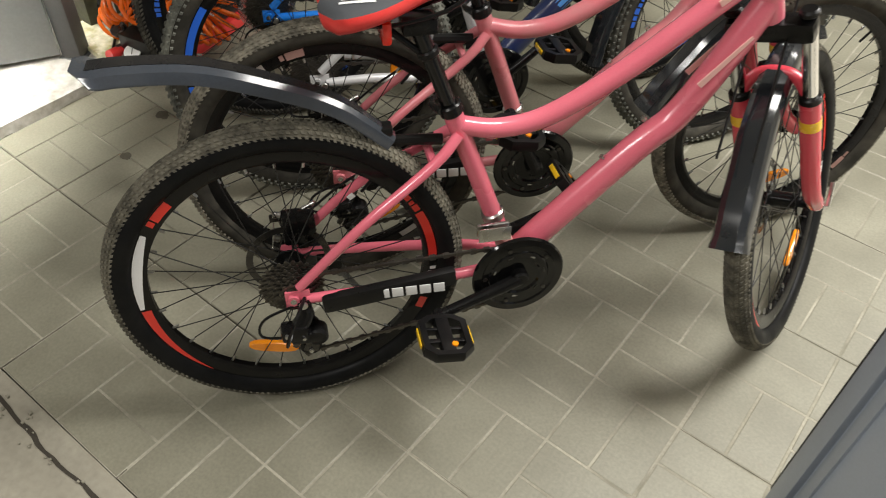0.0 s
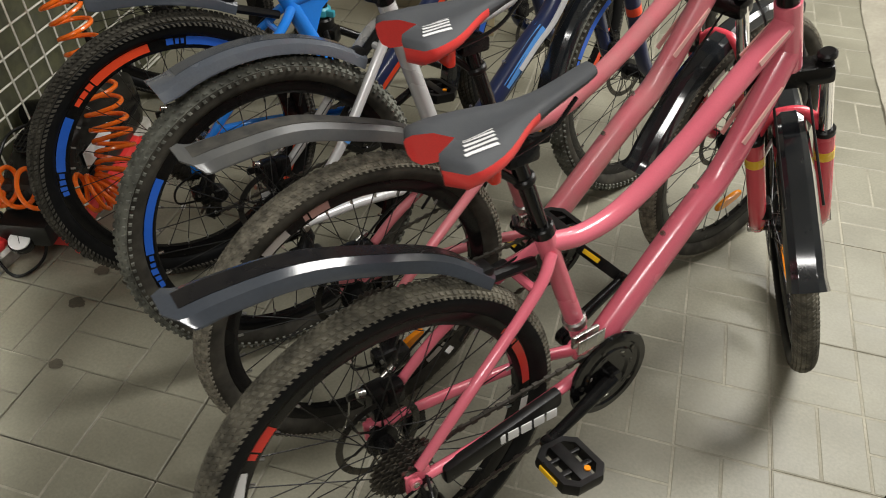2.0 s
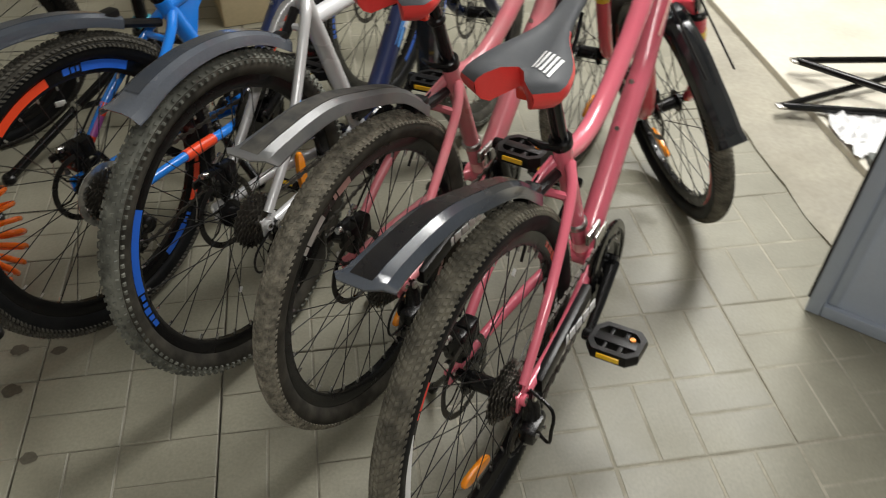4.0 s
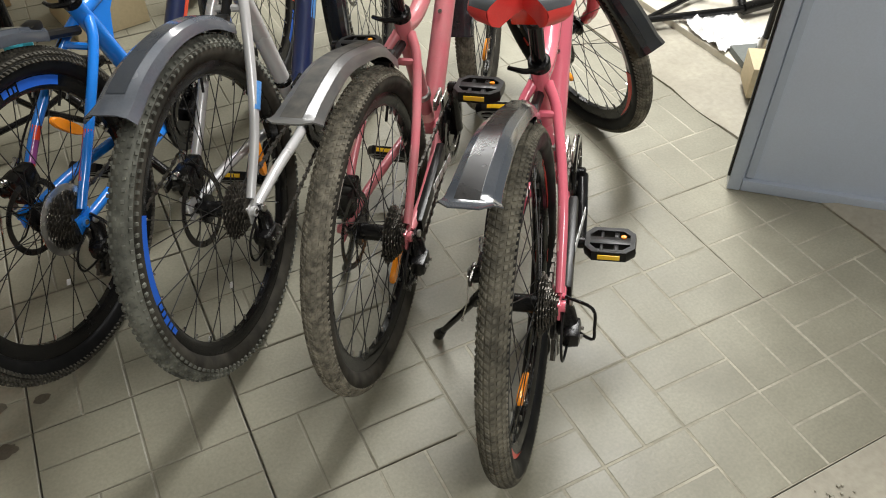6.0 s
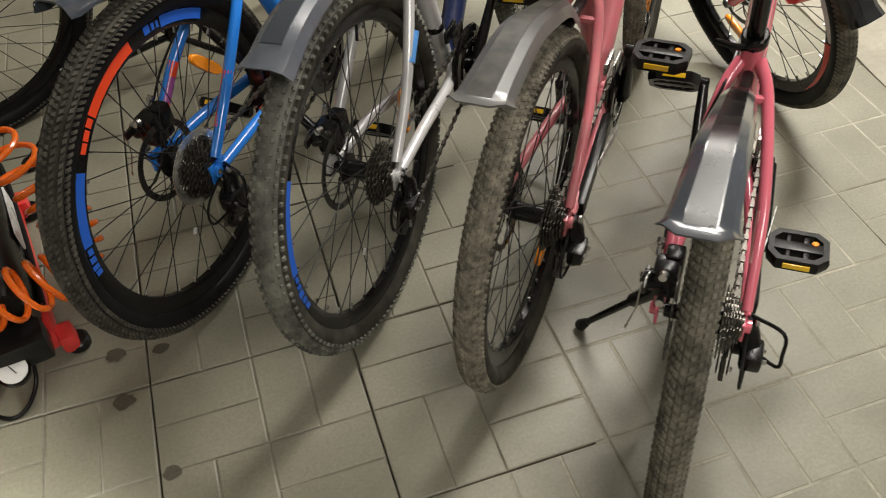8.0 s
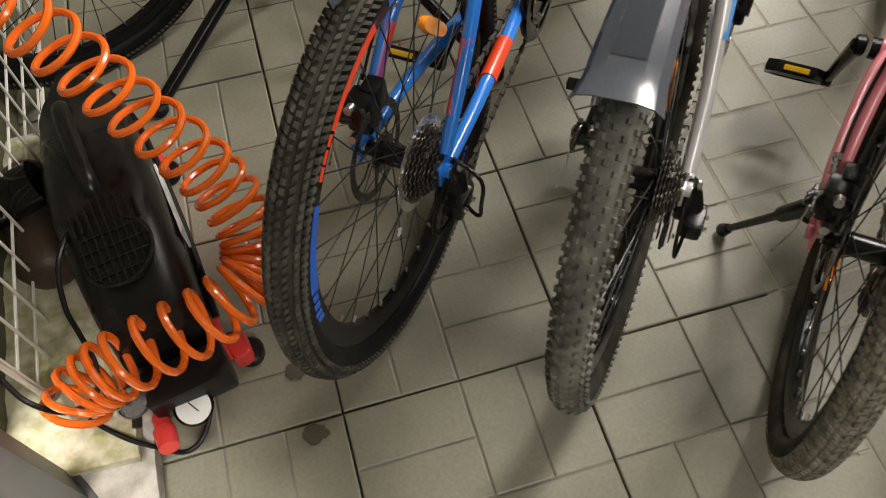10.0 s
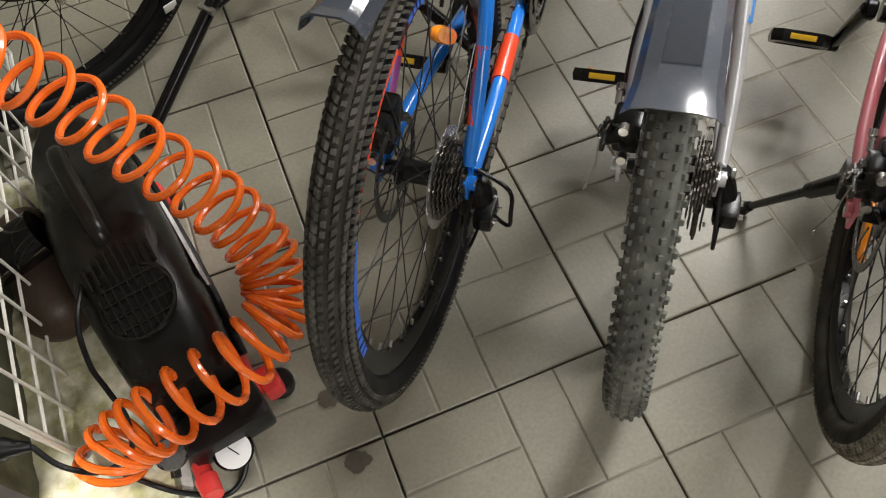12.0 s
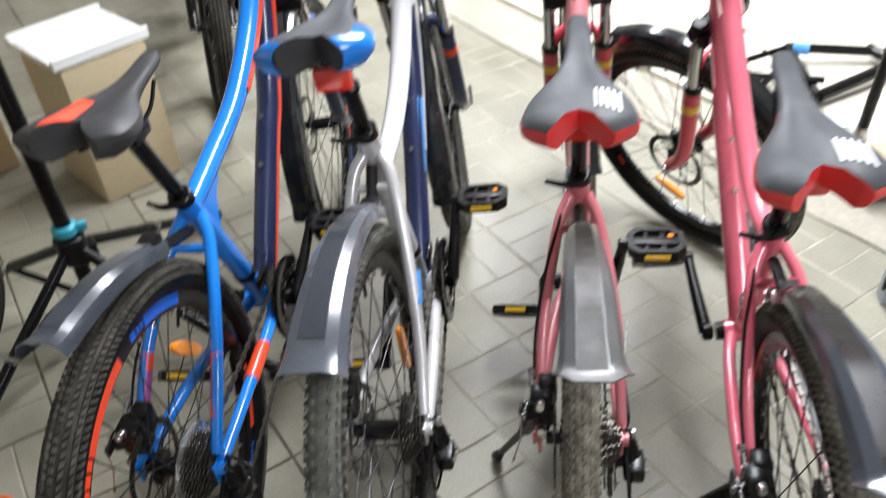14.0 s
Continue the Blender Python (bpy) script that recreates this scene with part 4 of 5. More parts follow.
    part("derailleur_knuckle", disc((0.034, -0.074, R - 0.088), (0, 1, 0), 0.020, 0.034, 18, 0.004), BLACK_PLASTIC, der)
    for y in (-0.060, -0.042):
        part("cage_plate", tube([(0.020, y, R - 0.078), (0.030, y, R - 0.110), (0.018, y, R - 0.150)], [0.015, 0.013, 0.015], 10, flat=0.12), DARK_STEEL, der)
    for x, z in ((0.020, -0.085), (0.019, -0.146)):
        part("jockey_wheel", disc((x, -0.051, R + z), (0, 1, 0), 0.021, 0.008, 18, 0.002), BLACK_PLASTIC, der)
        part("jockey_bolt", disc((x, -0.065, R + z), (0, 1, 0), 0.0045, 0.004, 8), STEEL, der)
    part("hanger_bolt", disc((0.016, -0.086, R - 0.004), (0, 1, 0), 0.008, 0.006, 10, 0.001), STEEL, der)
    part("adjuster_bolt", disc((-0.020, -0.107, R - 0.055), (0, 1, 0), 0.004, 0.006, 8), STEEL, der)
    part("linkage_pin", disc((0.010, -0.107, R - 0.066), (0, 1, 0), 0.0035, 0.005, 8), STEEL, der)
    part("gear_cable", tube(spline([(0.10, -0.066, R - 0.004), (0.02, -0.072, R - 0.010), (-0.055, -0.075, R - 0.035), (-0.065, -0.078, R - 0.075), (-0.010, -0.082, R - 0.085)], 6), 0.0027, 6), BLACK_PLASTIC, der)
    if o.get("der_guard"):
        part("derailleur_guard", tube(spline([(0.02, -0.075, R + 0.005), (0.0, -0.125, R + 0.0), (-0.015, -0.130, R - 0.035), (-0.02, -0.125, R - 0.060), (0.0, -0.078, R - 0.045)], 4), 0.0032, 7), BLACK_METAL, bike, "black wire derailleur guard")
    part("front_derailleur", join(box(tuple(BB + sdir * 0.115 + Vector((-0.012, -0.040, 0))), (0.060, 0.008, 0.026), 0.003), box(tuple(BB + sdir * 0.115 + Vector((-0.012, -0.056, 0))), (0.060, 0.003, 0.030), 0.001), disc(BB + sdir * 0.12, sdir, 0.022, 0.018, 16, 0.003)), STEEL if o.get("steel_fd") else BLACK_METAL, bike, "front derailleur cage")
    cal = part("rear_caliper", join(box((0.016, 0.060, R + 0.062), (0.042, 0.040, 0.062), 0.009, pose(0, 0, 0)), box((0.040, 0.052, R + 0.075), (0.034, 0.030, 0.044), 0.007), tube([(0.010, 0.070, R + 0.060), (0.006, 0.090, R + 0.058)], 0.017, 14)), BLACK_METAL, bike, "black mechanical disc brake caliper")
    for x, z in ((-0.006, 0.090), (-0.012, 0.036)):
        part("caliper_bolt", tube([(x, 0.062, R + z), (x - 0.012, 0.062, R + z + 0.004)], [0.0075, 0.0065], 10), STEEL, cal)
    part("caliper_cap", disc((0.008, 0.094, R + 0.058), (0, 1, 0), 0.0105, 0.008, 14, 0.002), DARK_STEEL, cal)
    part("caliper_adapter", join(box((0.030, 0.067, R + 0.040), (0.020, 0.012, 0.070), 0.003), box((0.050, 0.067, R + 0.020), (0.040, 0.010, 0.016), 0.003)), BLACK_METAL, cal)
    part("barrel_adjuster", tube([(0.034, 0.078, R + 0.086), (0.050, 0.078, R + 0.094), (0.052, 0.078, R + 0.095), (0.060, 0.078, R + 0.099)], [0.0045, 0.0045, 0.0065, 0.006], 10), STEEL, cal)
    part("return_spring", tube([(0.004 + 0.006 * math.cos(k * 0.9), 0.083 + 0.0012 * k, R + 0.070 + 0.006 * math.sin(k * 0.9)) for k in range(14)], 0.0011, 5), STEEL, cal)
    part("caliper_arm", box((-0.002, 0.088, R + 0.066), (0.050, 0.007, 0.016), 0.003), DARK_STEEL, cal)
    part("cable_end", tube([(-0.018, 0.092, R + 0.076), (-0.024, 0.096, R + 0.020), (-0.030, 0.108, R - 0.020)], 0.0013, 6), STEEL, cal)
    part("cable_tip", tube([(-0.030, 0.108, R - 0.020), (-0.031, 0.110, R - 0.028)], 0.0022, 6), STEEL, cal)
    part("caliper_cable", tube(spline([(0.05, 0.074, R + 0.085), (0.11, 0.072, R + 0.135), (0.20, 0.055, R + 0.200), (ST.x - 0.02, 0.03, ST.z - 0.06), (ST.x + 0.1, 0.02, ST.z - 0.045)], 5), 0.0025, 6), BLACK_PLASTIC, cal)
    # chain stay guard, fenders, stand
    if o.get("guard"):
        a, b = Vector((0.050, -0.074, R - 0.018)), Vector((0.300, -0.062, bbz + 0.028))
        d = (b - a)
        mm = Matrix.Translation((a + b) / 2) @ d.to_track_quat("X", "Z").to_matrix().to_4x4()
        gd = part("chain_stay_guard", box((0, 0, 0), (d.length, 0.020, 0.036), 0.007), BLACK_PLASTIC, bike, "black plastic chain stay guard with white marks", mm)
        for k in range(5):
            part("guard_mark", box((-0.012 + 0.0255 * k, -0.0105, 0.001), (0.0205, 0.0016, 0.021), 0.0006), WHITE_DECAL, gd, m=Matrix.Shear("XZ", 4, (0.3, 0)))
    ft = o.get("fender_rear")
    if ft:
        turn = Matrix.Translation(ST) @ Matrix.Rotation(radians(ft.get("skew", 0)), 4, "Z") @ Matrix.Translation(-ST)
        fo = part("rear_fender", fender_geo(ft["path"], ft["widths"], ft.get("depth", 0.022), sweep=ft.get("sweep", 0.0)), ft["mat"], bike, ft["label"], turn, smooth=25)
        part("fender_strip", fender_strip(ft["path"], ft["widths"], s0=0.12, s1=0.93), ft.get("strip_mat", ft["mat"]), fo, smooth=25)
        p0 = ft["path"][0]
        part("fender_bracket", join(tube([(p0[0] - 0.02, 0, p0[2] - 0.01), (ST.x - 0.015, 0, ST.z - 0.055)], 0.010, 8), box((p0[0] - 0.03, 0, p0[2] + 0.012), (0.05, 0.030, 0.016), 0.005)), BLACK_PLASTIC, fo)
    ff = o.get("fender_front")
    if ff:
        rad = R + 0.030
        path = []
        for k, a in enumerate(ff["angles"]):
            rr = rad + ff.get("flare", 0.02) * max(0, k - len(ff["angles"]) + 3) / 2
            path.append((AX.x + rr * math.cos(radians(a)), 0, AX.z + rr * math.sin(radians(a))))
        fo = part("front_fender", fender_geo(path, ff["widths"], 0.024), ff["mat"], bike, ff["label"], steer, smooth=25)
        part("fender_strip", fender_strip(path, ff["widths"], s0=0.05, s1=0.95), ff["mat"], fo, smooth=25)
    sd = o.get("stand")
    if sd:
        a = Vector((0.075, 0.066, R - 0.030))
        inv = bike.matrix_world.inverted()
        foot = inv @ Vector((sd[0], sd[1], 0.009))
        k = a.lerp(foot, 0.32)
        stn = part("kickstand", join(tube([a, k], [0.016, 0.013], 10), tube([k, foot.lerp(a, 0.02)], [0.0075, 0.0068], 10), box(tuple(a), (0.05, 0.030, 0.045), 0.008)), BLACK_METAL, bike, "black adjustable kickstand")
        part("stand_foot", tube([foot.lerp(a, 0.10), foot.lerp(a, 0.02), foot], [0.009, 0.013, 0.010], 10), BLACK_PLASTIC, stn)
    return bike


def rear_fender(R, tip=(-0.24, 0.77), start=(0.235, 0.615), mat=None, widths=(0.040, 0.050, 0.058, 0.066, 0.072, 0.080), label="", strip_mat=None):
    m1 = R * 2 + 0.055
    return {"path": [(start[0], 0, start[1]), (start[0] - 0.09, 0, start[1] + 0.078), (start[0] - 0.20, 0, m1 + 0.022), (start[0] - 0.30, 0, m1 + 0.054), (tip[0] + 0.07, 0, tip[1] + 0.006), (tip[0], 0, tip[1])],
            "widths": widths, "mat": mat, "label": label, "strip_mat": strip_mat or mat, "sweep": 0.032, "depth": 0.021}


def arc_fender(R, a0, a1, gap, flare, mat, widths, label, strip_mat=None):
    """A rear fender that follows the tyre from angle a0 to a1, opening by flare at its tip."""
    path = []
    for k in range(7):
        s = k / 6
        a, r = radians(a0 + (a1 - a0) * s), R + gap + flare * s * s
        path.append((r * math.cos(a), 0, R + r * math.sin(a)))
    return {"path": path, "widths": widths, "mat": mat, "label": label, "strip_mat": strip_mat or mat}


COMMON = {"rubber": RUBBER, "crown": RUBBER_GREY, "side": RUBBER_SIDE, "rim": BLACK_METAL}
PINK_DECALS = ((132, 146, RED), (-27, -18, RED), (-14, -2, WHITE_DECAL), (2, 38, RED))
PALE_DECALS = ((100, 112, DIRTY_PINK), (118, 136, DIRTY_WHITE), (-60, -46, DIRTY_WHITE), (-42, -30, DIRTY_PINK))
PINK_BIKE = {**COMMON, "crown": RUBBER_MID, "tread": "fine", "rubber": RUBBER_PALE, "R": 0.328, "wb": 1.045, "bb": (0.425, 0.298), "seat_angle": 70, "seat_tube": 0.366, "paint": PINK, "stay_paint": PINK, "fork_paint": RED_FORK, "saddle": SADDLE_GREY, "saddle_trim": SADDLE_RED,
             "stripes": True, "tip": -12, "setback": 0.016, "post": 0.160, "guard": True, "steel_fd": True, "tube_decals": (("seat", 0.0178, 0.14, 0.22, PINK_LIGHT),), "flash": True,
             "stay_decals": ((-1, 0.05, 0.55, 0.0093, PINK_LIGHT),), "decals": PINK_DECALS, "wedges": ((149, 186, WHITE_DECAL), (187, 230, RED)), "grip": SADDLE_BLACK,
             "fender_front": {"angles": (70, 86, 102, 118, 134, 148, 160, 169), "flare": 0.03, "widths": (0.055, 0.058, 0.062, 0.066, 0.068, 0.066), "mat": FENDER_BLACK, "label": "glossy black plastic front fender"}}
PINK_BIKE["fender_rear"] = rear_fender(0.328, (-0.272, 0.766), (0.205, 0.605), mat=FENDER, strip_mat=STRIP_BLACK, label="dark grey plastic clip-on rear fender")
PINK_BIKE["fender_rear"].update(skew=-1.5)

bicycle((-0.262, 1.182), 50.5, 6.2, {**PINK_BIKE, "rubber": RUBBER_CLEAN, "steer": 45, "crank": 198, "stand": (-0.344, 1.446), "der_guard": True, "rear": {"reflectors": ((-106, 0.192),), "tags": ((52, 0.2),)}, "front": {"reflectors": ((-60, 0.19),)}},
        "pink women's mountain bike on its kickstand, clean black tyres")
bicycle((-0.438, 1.488), 49.2, 3.5, {**PINK_BIKE, "paint": PINK_DULL, "stay_paint": PINK_DULL, "fender_rear": {**rear_fender(0.328, (-0.276, 0.761), (0.205, 0.605)), "label": "dusty grey plastic clip-on rear fender", "skew": 1.2, "mat": FENDER_DUSTY, "strip_mat": STRIP_DULL}, "steer": 4, "crank": 115, "crown": RUBBER_PALE, "stand": (-0.449, 1.740), "rear": {"reflectors": ((-62, 0.19),), "side": RUBBER_GREY, "decals": PALE_DECALS, "wedges": ()}, "front": {"reflectors": ((-80, 0.19),), "side": RUBBER_GREY, "decals": PALE_DECALS, "wedges": ()}},
        "pink women's mountain bike on its kickstand, dirty dusty tyres")

SILVER_BIKE = {**COMMON, "tread": "knob", "crown": RUBBER_OLIVE, "rubber": RUBBER_OLIVE, "side": RUBBER_GREY, "fat": 1.12, "R": 0.346, "wb": 1.08, "paint": WHITE_PAINT, "stay_paint": SILVER, "down_paint": NAVY, "fork_paint": NAVY, "seat_tube_paint": SILVER, "saddle": SADDLE_GREY, "saddle_trim": SADDLE_BLACK, "corners": BLUE, "seat_tube": 0.465, "top_drop": 0.10, "top_path": ((0.80, 0.765), (0.66, 0.680), (0.50, 0.638)),
               "post": 0.15, "post_paint": GLOSS_BLACK, "sticker": ORANGE_RED, "decals": ((122, 172, BLUE_DECAL),),
               "stay_decals": ((-1, -0.45, -0.1, 0.0118, LIGHT_BLUE),), "tube_decals": (("down", 0.0275, 0.55, 0.8, LIGHT_BLUE), ("down", 0.0285, 0.02, 0.12, WHITE_PAINT)), "strips": (("down", 1, 0.1, 0.75, 0.010, WHITE_PAINT), ("down", -1, 0.1, 0.75, 0.010, WHITE_PAINT)),
               "fender_front": {"angles": (60, 80, 100, 120, 140, 160, 176, 186), "widths": (0.055, 0.06, 0.064, 0.066, 0.066, 0.062), "mat": FENDER_BLACK, "label": "black plastic front fender"}}
SILVER_BIKE["fender_rear"] = arc_fender(0.346, 50, 119, 0.030, 0.022, FENDER_GREY, (0.046, 0.054, 0.062, 0.070, 0.078, 0.086), "grey plastic rear fender", FENDER)
bicycle((-0.680, 1.667), 51.5, 6.2, {**SILVER_BIKE, "crank": 42, "steer": 6, "spin_r": 20, "rear": {"reflectors": ((-24, 0.2),), "tags": ((-130, 0.17),)}},
        "silver and blue mountain bike with a grey rear fender")

BLUE_BIKE = {**COMMON, "rubber": RUBBER_BROWN, "gusset": True, "fat": 1.12, "R": 0.338, "wb": 1.10, "bb": (0.46, 0.29), "seat_angle": 66, "paint": BLUE, "stay_paint": BLUE, "down_paint": NAVY, "fork_paint": NAVY, "saddle": SADDLE_BLACK, "saddle_trim": SADDLE_BLACK, "saddle_patch": ORANGE_RED, "seat_tube": 0.405, "top_path": ((0.80, 0.785), (0.70, 0.722), (0.58, 0.675), (0.43, 0.650)),
             "post": 0.175, "rim_depth": 0.028, "decals": ((55, 90, BLUE_DECAL), (95, 138, ORANGE_RED), (142, 182, BLUE_DECAL), (292, 318, BLUE_DECAL), (322, 352, ORANGE_RED)),
             "stay_decals": tuple((sd, p, q, 0.0105, c) for sd in (-1, 1) for p, q, c in ((0.02, 0.20, ORANGE_RED), (0.20, 0.50, VIOLET), (0.50, 0.66, ORANGE_RED))), "chainstay_decals": ((-1, 0.3, 0.8, 0.0142, ORANGE_RED),),
             "strips": (("down", -1, 0.0, 0.95, 0.009, ORANGE_RED), ("down", 1, 0.0, 0.95, 0.010, BLUE), ("top", -1, 0.0, 0.55, 0.010, ORANGE_RED), ("top", 1, 0.0, 0.25, 0.010, ORANGE_RED)), "rear_light": False, "spoke_guard": CLEAR_PLASTIC,
             "fender_front": {"angles": (60, 80, 100, 120, 140, 160, 176, 186), "widths": (0.055, 0.06, 0.064, 0.066, 0.066, 0.062), "mat": FENDER_BLACK, "label": "black plastic front fender"}}
BLUE_BIKE["fender_rear"] = arc_fender(0.338, 60, 107, 0.034, 0.050, FENDER, (0.040, 0.048, 0.056, 0.060, 0.062, 0.060), "grey plastic rear fender")
bicycle((-1.003, 1.815), 50.8, 3.4, {**BLUE_BIKE, "crank": 28, "der_guard": True, "steer": 5, "setback": 0.015, "rear": {"reflectors": ((42, 0.19),), "tags": ((-105, 0.15),)}},
        "blue mountain bike with red decals and coloured rims")

# ---------------- left side: door, post, rack, compressor ----------------


def thing(name, label, category, group="", kind="", m=None):
    ob = tagged(new(name), label, category, group, kind)
    if m is not None:
        ob.matrix_world = m
    return ob


door = thing("metal_door", "pale grey sheet metal door standing over the plinth", "door", kind="structure", m=pose(-1.715, 1.36, 0.055, 0, 0, 61))
part("door_leaf", box((-0.42, 0.03, 0.62), (1.2, 0.035, 1.22), 0.004), GREY_PAINT, door)
part("door_cable", tube(spline([(-0.10, 0.004, 1.0), (-0.09, -0.006, 0.5), (-0.13, -0.004, 0.25), (-0.10, -0.010, 0.13)], 6), 0.004, 6), BLACK_PLASTIC, door)
part("cable_socket", box((-0.10, 0.0, 0.12), (0.05, 0.03, 0.04), 0.006), BLACK_PLASTIC, door)
post = thing("door_post", "dark grey painted square steel post on the plinth", "post", kind="structure", m=pose(-1.635, 1.570, 0.03, 0, 0, 30))
part("post", box((0, 0, 0.85), (0.06, 0.06, 1.7), 0.005), POST_DARK, post)
part("base_plate", box((0, 0, 0.012), (0.08, 0.08, 0.02), 0.004), POST_DARK, post)

rack = thing("wire_rack", "white coated wire grid rack panel leaning by the wall", "rack", m=pose(-1.640, 2.18, 0.045, 0, -3, 90))
for k in range(14):
    part("wire", tube([(-0.44 + 0.068 * k, 0, 0), (-0.44 + 0.068 * k, 0, 0.95)], 0.0028, 6), WIRE_WHITE, rack)
for k in range(15):
    part("wire", tube([(-0.45, 0.004, 0.01 + 0.067 * k), (0.45, 0.004, 0.01 + 0.067 * k)], 0.0028, 6), WIRE_WHITE, rack)
part("rack_rim", tube([(-0.45, 0, 0), (0.45, 0, 0), (0.45, 0, 0.95), (-0.45, 0, 0.95)], 0.005, 6, closed=True), WIRE_WHITE, rack)
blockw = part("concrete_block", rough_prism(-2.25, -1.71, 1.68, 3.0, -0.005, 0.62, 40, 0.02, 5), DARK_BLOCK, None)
stain = part("stained_render", rough_prism(-1.76, -1.515, 1.60, 2.30, 0.035, 0.064, 40, 0.012, 6), YELLOW_GREEN, None)
tagged(stain, "yellow-green stained crumbling render along the plinth", "plinth", kind="structure")
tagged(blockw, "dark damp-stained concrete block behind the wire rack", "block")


def air_compressor():
    c = thing("air_compressor", "black portable air compressor with red base and gauges", "compressor", m=pose(-1.425, 1.705, 0, 0, 0, 101) @ Matrix.Diagonal((1.15, 1.12, 1.05, 1)))
    N, K = 22, 28
    v, f = [], []
    for i in range(N):
        u = i / (N - 1)
        x = 0.53 * u
        w = 0.074 * (0.78 + 0.30 * math.sin(min(1, u * 1.5 + 0.15) * math.pi / 2) - 0.24 * u ** 3)
        top = 0.225 + 0.065 * math.sin(math.pi * min(1, u * 1.2)) - 0.03 * u
        end = min(1, 0.90 + u) * min(1, 0.40 + 5 * (1 - u))
        zc, h = 0.06 + (top - 0.06) / 2, (top - 0.06) / 2
        for k in range(K):
            a = 2 * math.pi * k / K
            cy, sz = math.cos(a), math.sin(a)
            v.append((x, w * end * math.copysign(abs(cy) ** 0.55, cy), zc + h * (0.85 + 0.15 * end) * math.copysign(abs(sz) ** 0.6, sz)))
    for i in range(N - 1):
        for k in range(K):
            q = (k + 1) % K
            f.append((i * K + k, i * K + q, (i + 1) * K + q, (i + 1) * K + k))
    f += [tuple(reversed(range(K))), tuple((N - 1) * K + k for k in range(K))]
    body = part("casing", (v, f), COMP_BLACK, c, "dusty black plastic casing")
    part("vent_ring", revolve([(0.051, 0.0), (0.050, 0.004), (0.047, 0.004), (0.047, 0.0)], 36), COMP_BLACK, body, m=pose(0.105, 0.0, 0.272, 78, 0, 0) @ Matrix.Rotation(math.pi, 4, "X"))
    for k in range(9):
        s = 0.045 * math.sqrt(max(0.05, 1 - ((k - 4) / 4.6) ** 2))
        part("vent_slat", box((0, 0, 0), (2 * s, 0.0024, 0.006), 0.0008), COMP_BLACK, body, m=pose(0.105, (k - 4) * 0.0100, 0.273, 0, -10, 0))
        part("louvre_rib", box((0, 0, 0), (0.030 + 0.014 * math.cos((k - 4) / 2.9), 0.0030, 0.006), 0.001), COMP_BLACK, body, m=pose(0.158 + 0.012 * math.cos((k - 4) / 2.9), (k - 4) * 0.0105, 0.2815 - 0.00035 * (k - 4) ** 2, 0, -8, 0))
    for k in range(4):
        s = 0.045 * math.sqrt(max(0.05, 1 - ((k - 1.5) / 2.4) ** 2))
        part("vent_slat", box((0, 0, 0), (0.0026, 2 * s, 0.006), 0.0008), COMP_BLACK, body, m=pose(0.105 + (k - 1.5) * 0.0190, 0, 0.273 + (k - 1.5) * 0.0034, 0, -10, 0))
    part("vent_mesh", disc((0.105, 0, 0.268), (-0.17, 0, 1), 0.046, 0.006, 28), BLACK_PLASTIC, body)
    part("carry_handle", tube(spline([(0.205, 0.004, 0.268), (0.225, 0.004, 0.288), (0.30, 0.006, 0.292), (0.36, 0.008, 0.282), (0.385, 0.008, 0.255)], 5), 0.013, 10), COMP_BLACK, c, "black carrying handle")
    part("side_seam", tube(spline([(0.04, -0.072, 0.12), (0.2, -0.080, 0.15), (0.4, -0.074, 0.15), (0.49, -0.05, 0.14)], 5), 0.006, 8), BLACK_PLASTIC, c)
    part("label_sticker", box((0.20, -0.0790, 0.190), (0.13, 0.004, 0.045), 0.001), DIAL, c, "torn white label sticker")
    for x, y in ((0.02, -0.082), (0.02, 0.078), (0.40, -0.072), (0.40, 0.070)):
        part("base_foot", box((x, y, 0.035), (0.044, 0.030, 0.046), 0.010), SADDLE_RED, c, "red plastic base foot")
        part("rubber_foot", disc((x, y * 1.12, 0.012), (0, 0, 1), 0.022, 0.024, 14, 0.004), BLACK_PLASTIC, c)
    part("base_tray", box((0.21, 0, 0.045), (0.40, 0.14, 0.045), 0.012), SADDLE_RED, c, "red plastic base")
    part("front_box", box((-0.035, -0.010, 0.125), (0.055, 0.115, 0.060), 0.008), BLACK_PLASTIC, c, "black switch box")
    g = part("pressure_gauge", disc((-0.062, 0.000, 0.105), (-0.45, -0.10, 0.85), 0.027, 0.026, 26, 0.004), BLACK_METAL, c, "round pressure gauge")
    part("gauge_dial", disc((-0.0690, -0.0015, 0.1180), (-0.45, -0.10, 0.85), 0.023, 0.004, 26), DIAL, g, "white gauge dial")
    part("gauge_needle", box((0, 0, 0), (0.018, 0.0015, 0.001), 0, pose(-0.0705, -0.0018, 0.1206, 0, -28, 30)), BLACK_PLASTIC, g)
    part("regulator_cap", tube([(-0.055, 0.045, 0.10), (-0.075, 0.045, 0.105), (-0.078, 0.045, 0.106), (-0.105, 0.045, 0.112)], [0.012, 0.012, 0.0155, 0.014], 16), SADDLE_RED, c, "red regulator cap")
    part("brass_fitting", tube([(-0.02, 0.070, 0.095), (-0.05, 0.080, 0.09)], 0.007, 8), DARK_STEEL, c)
    g2 = part("small_gauge", disc((-0.040, 0.062, 0.150), (-0.5, 0.1, 0.85), 0.022, 0.018, 22, 0.003), DARK_STEEL, c, "small steel gauge")
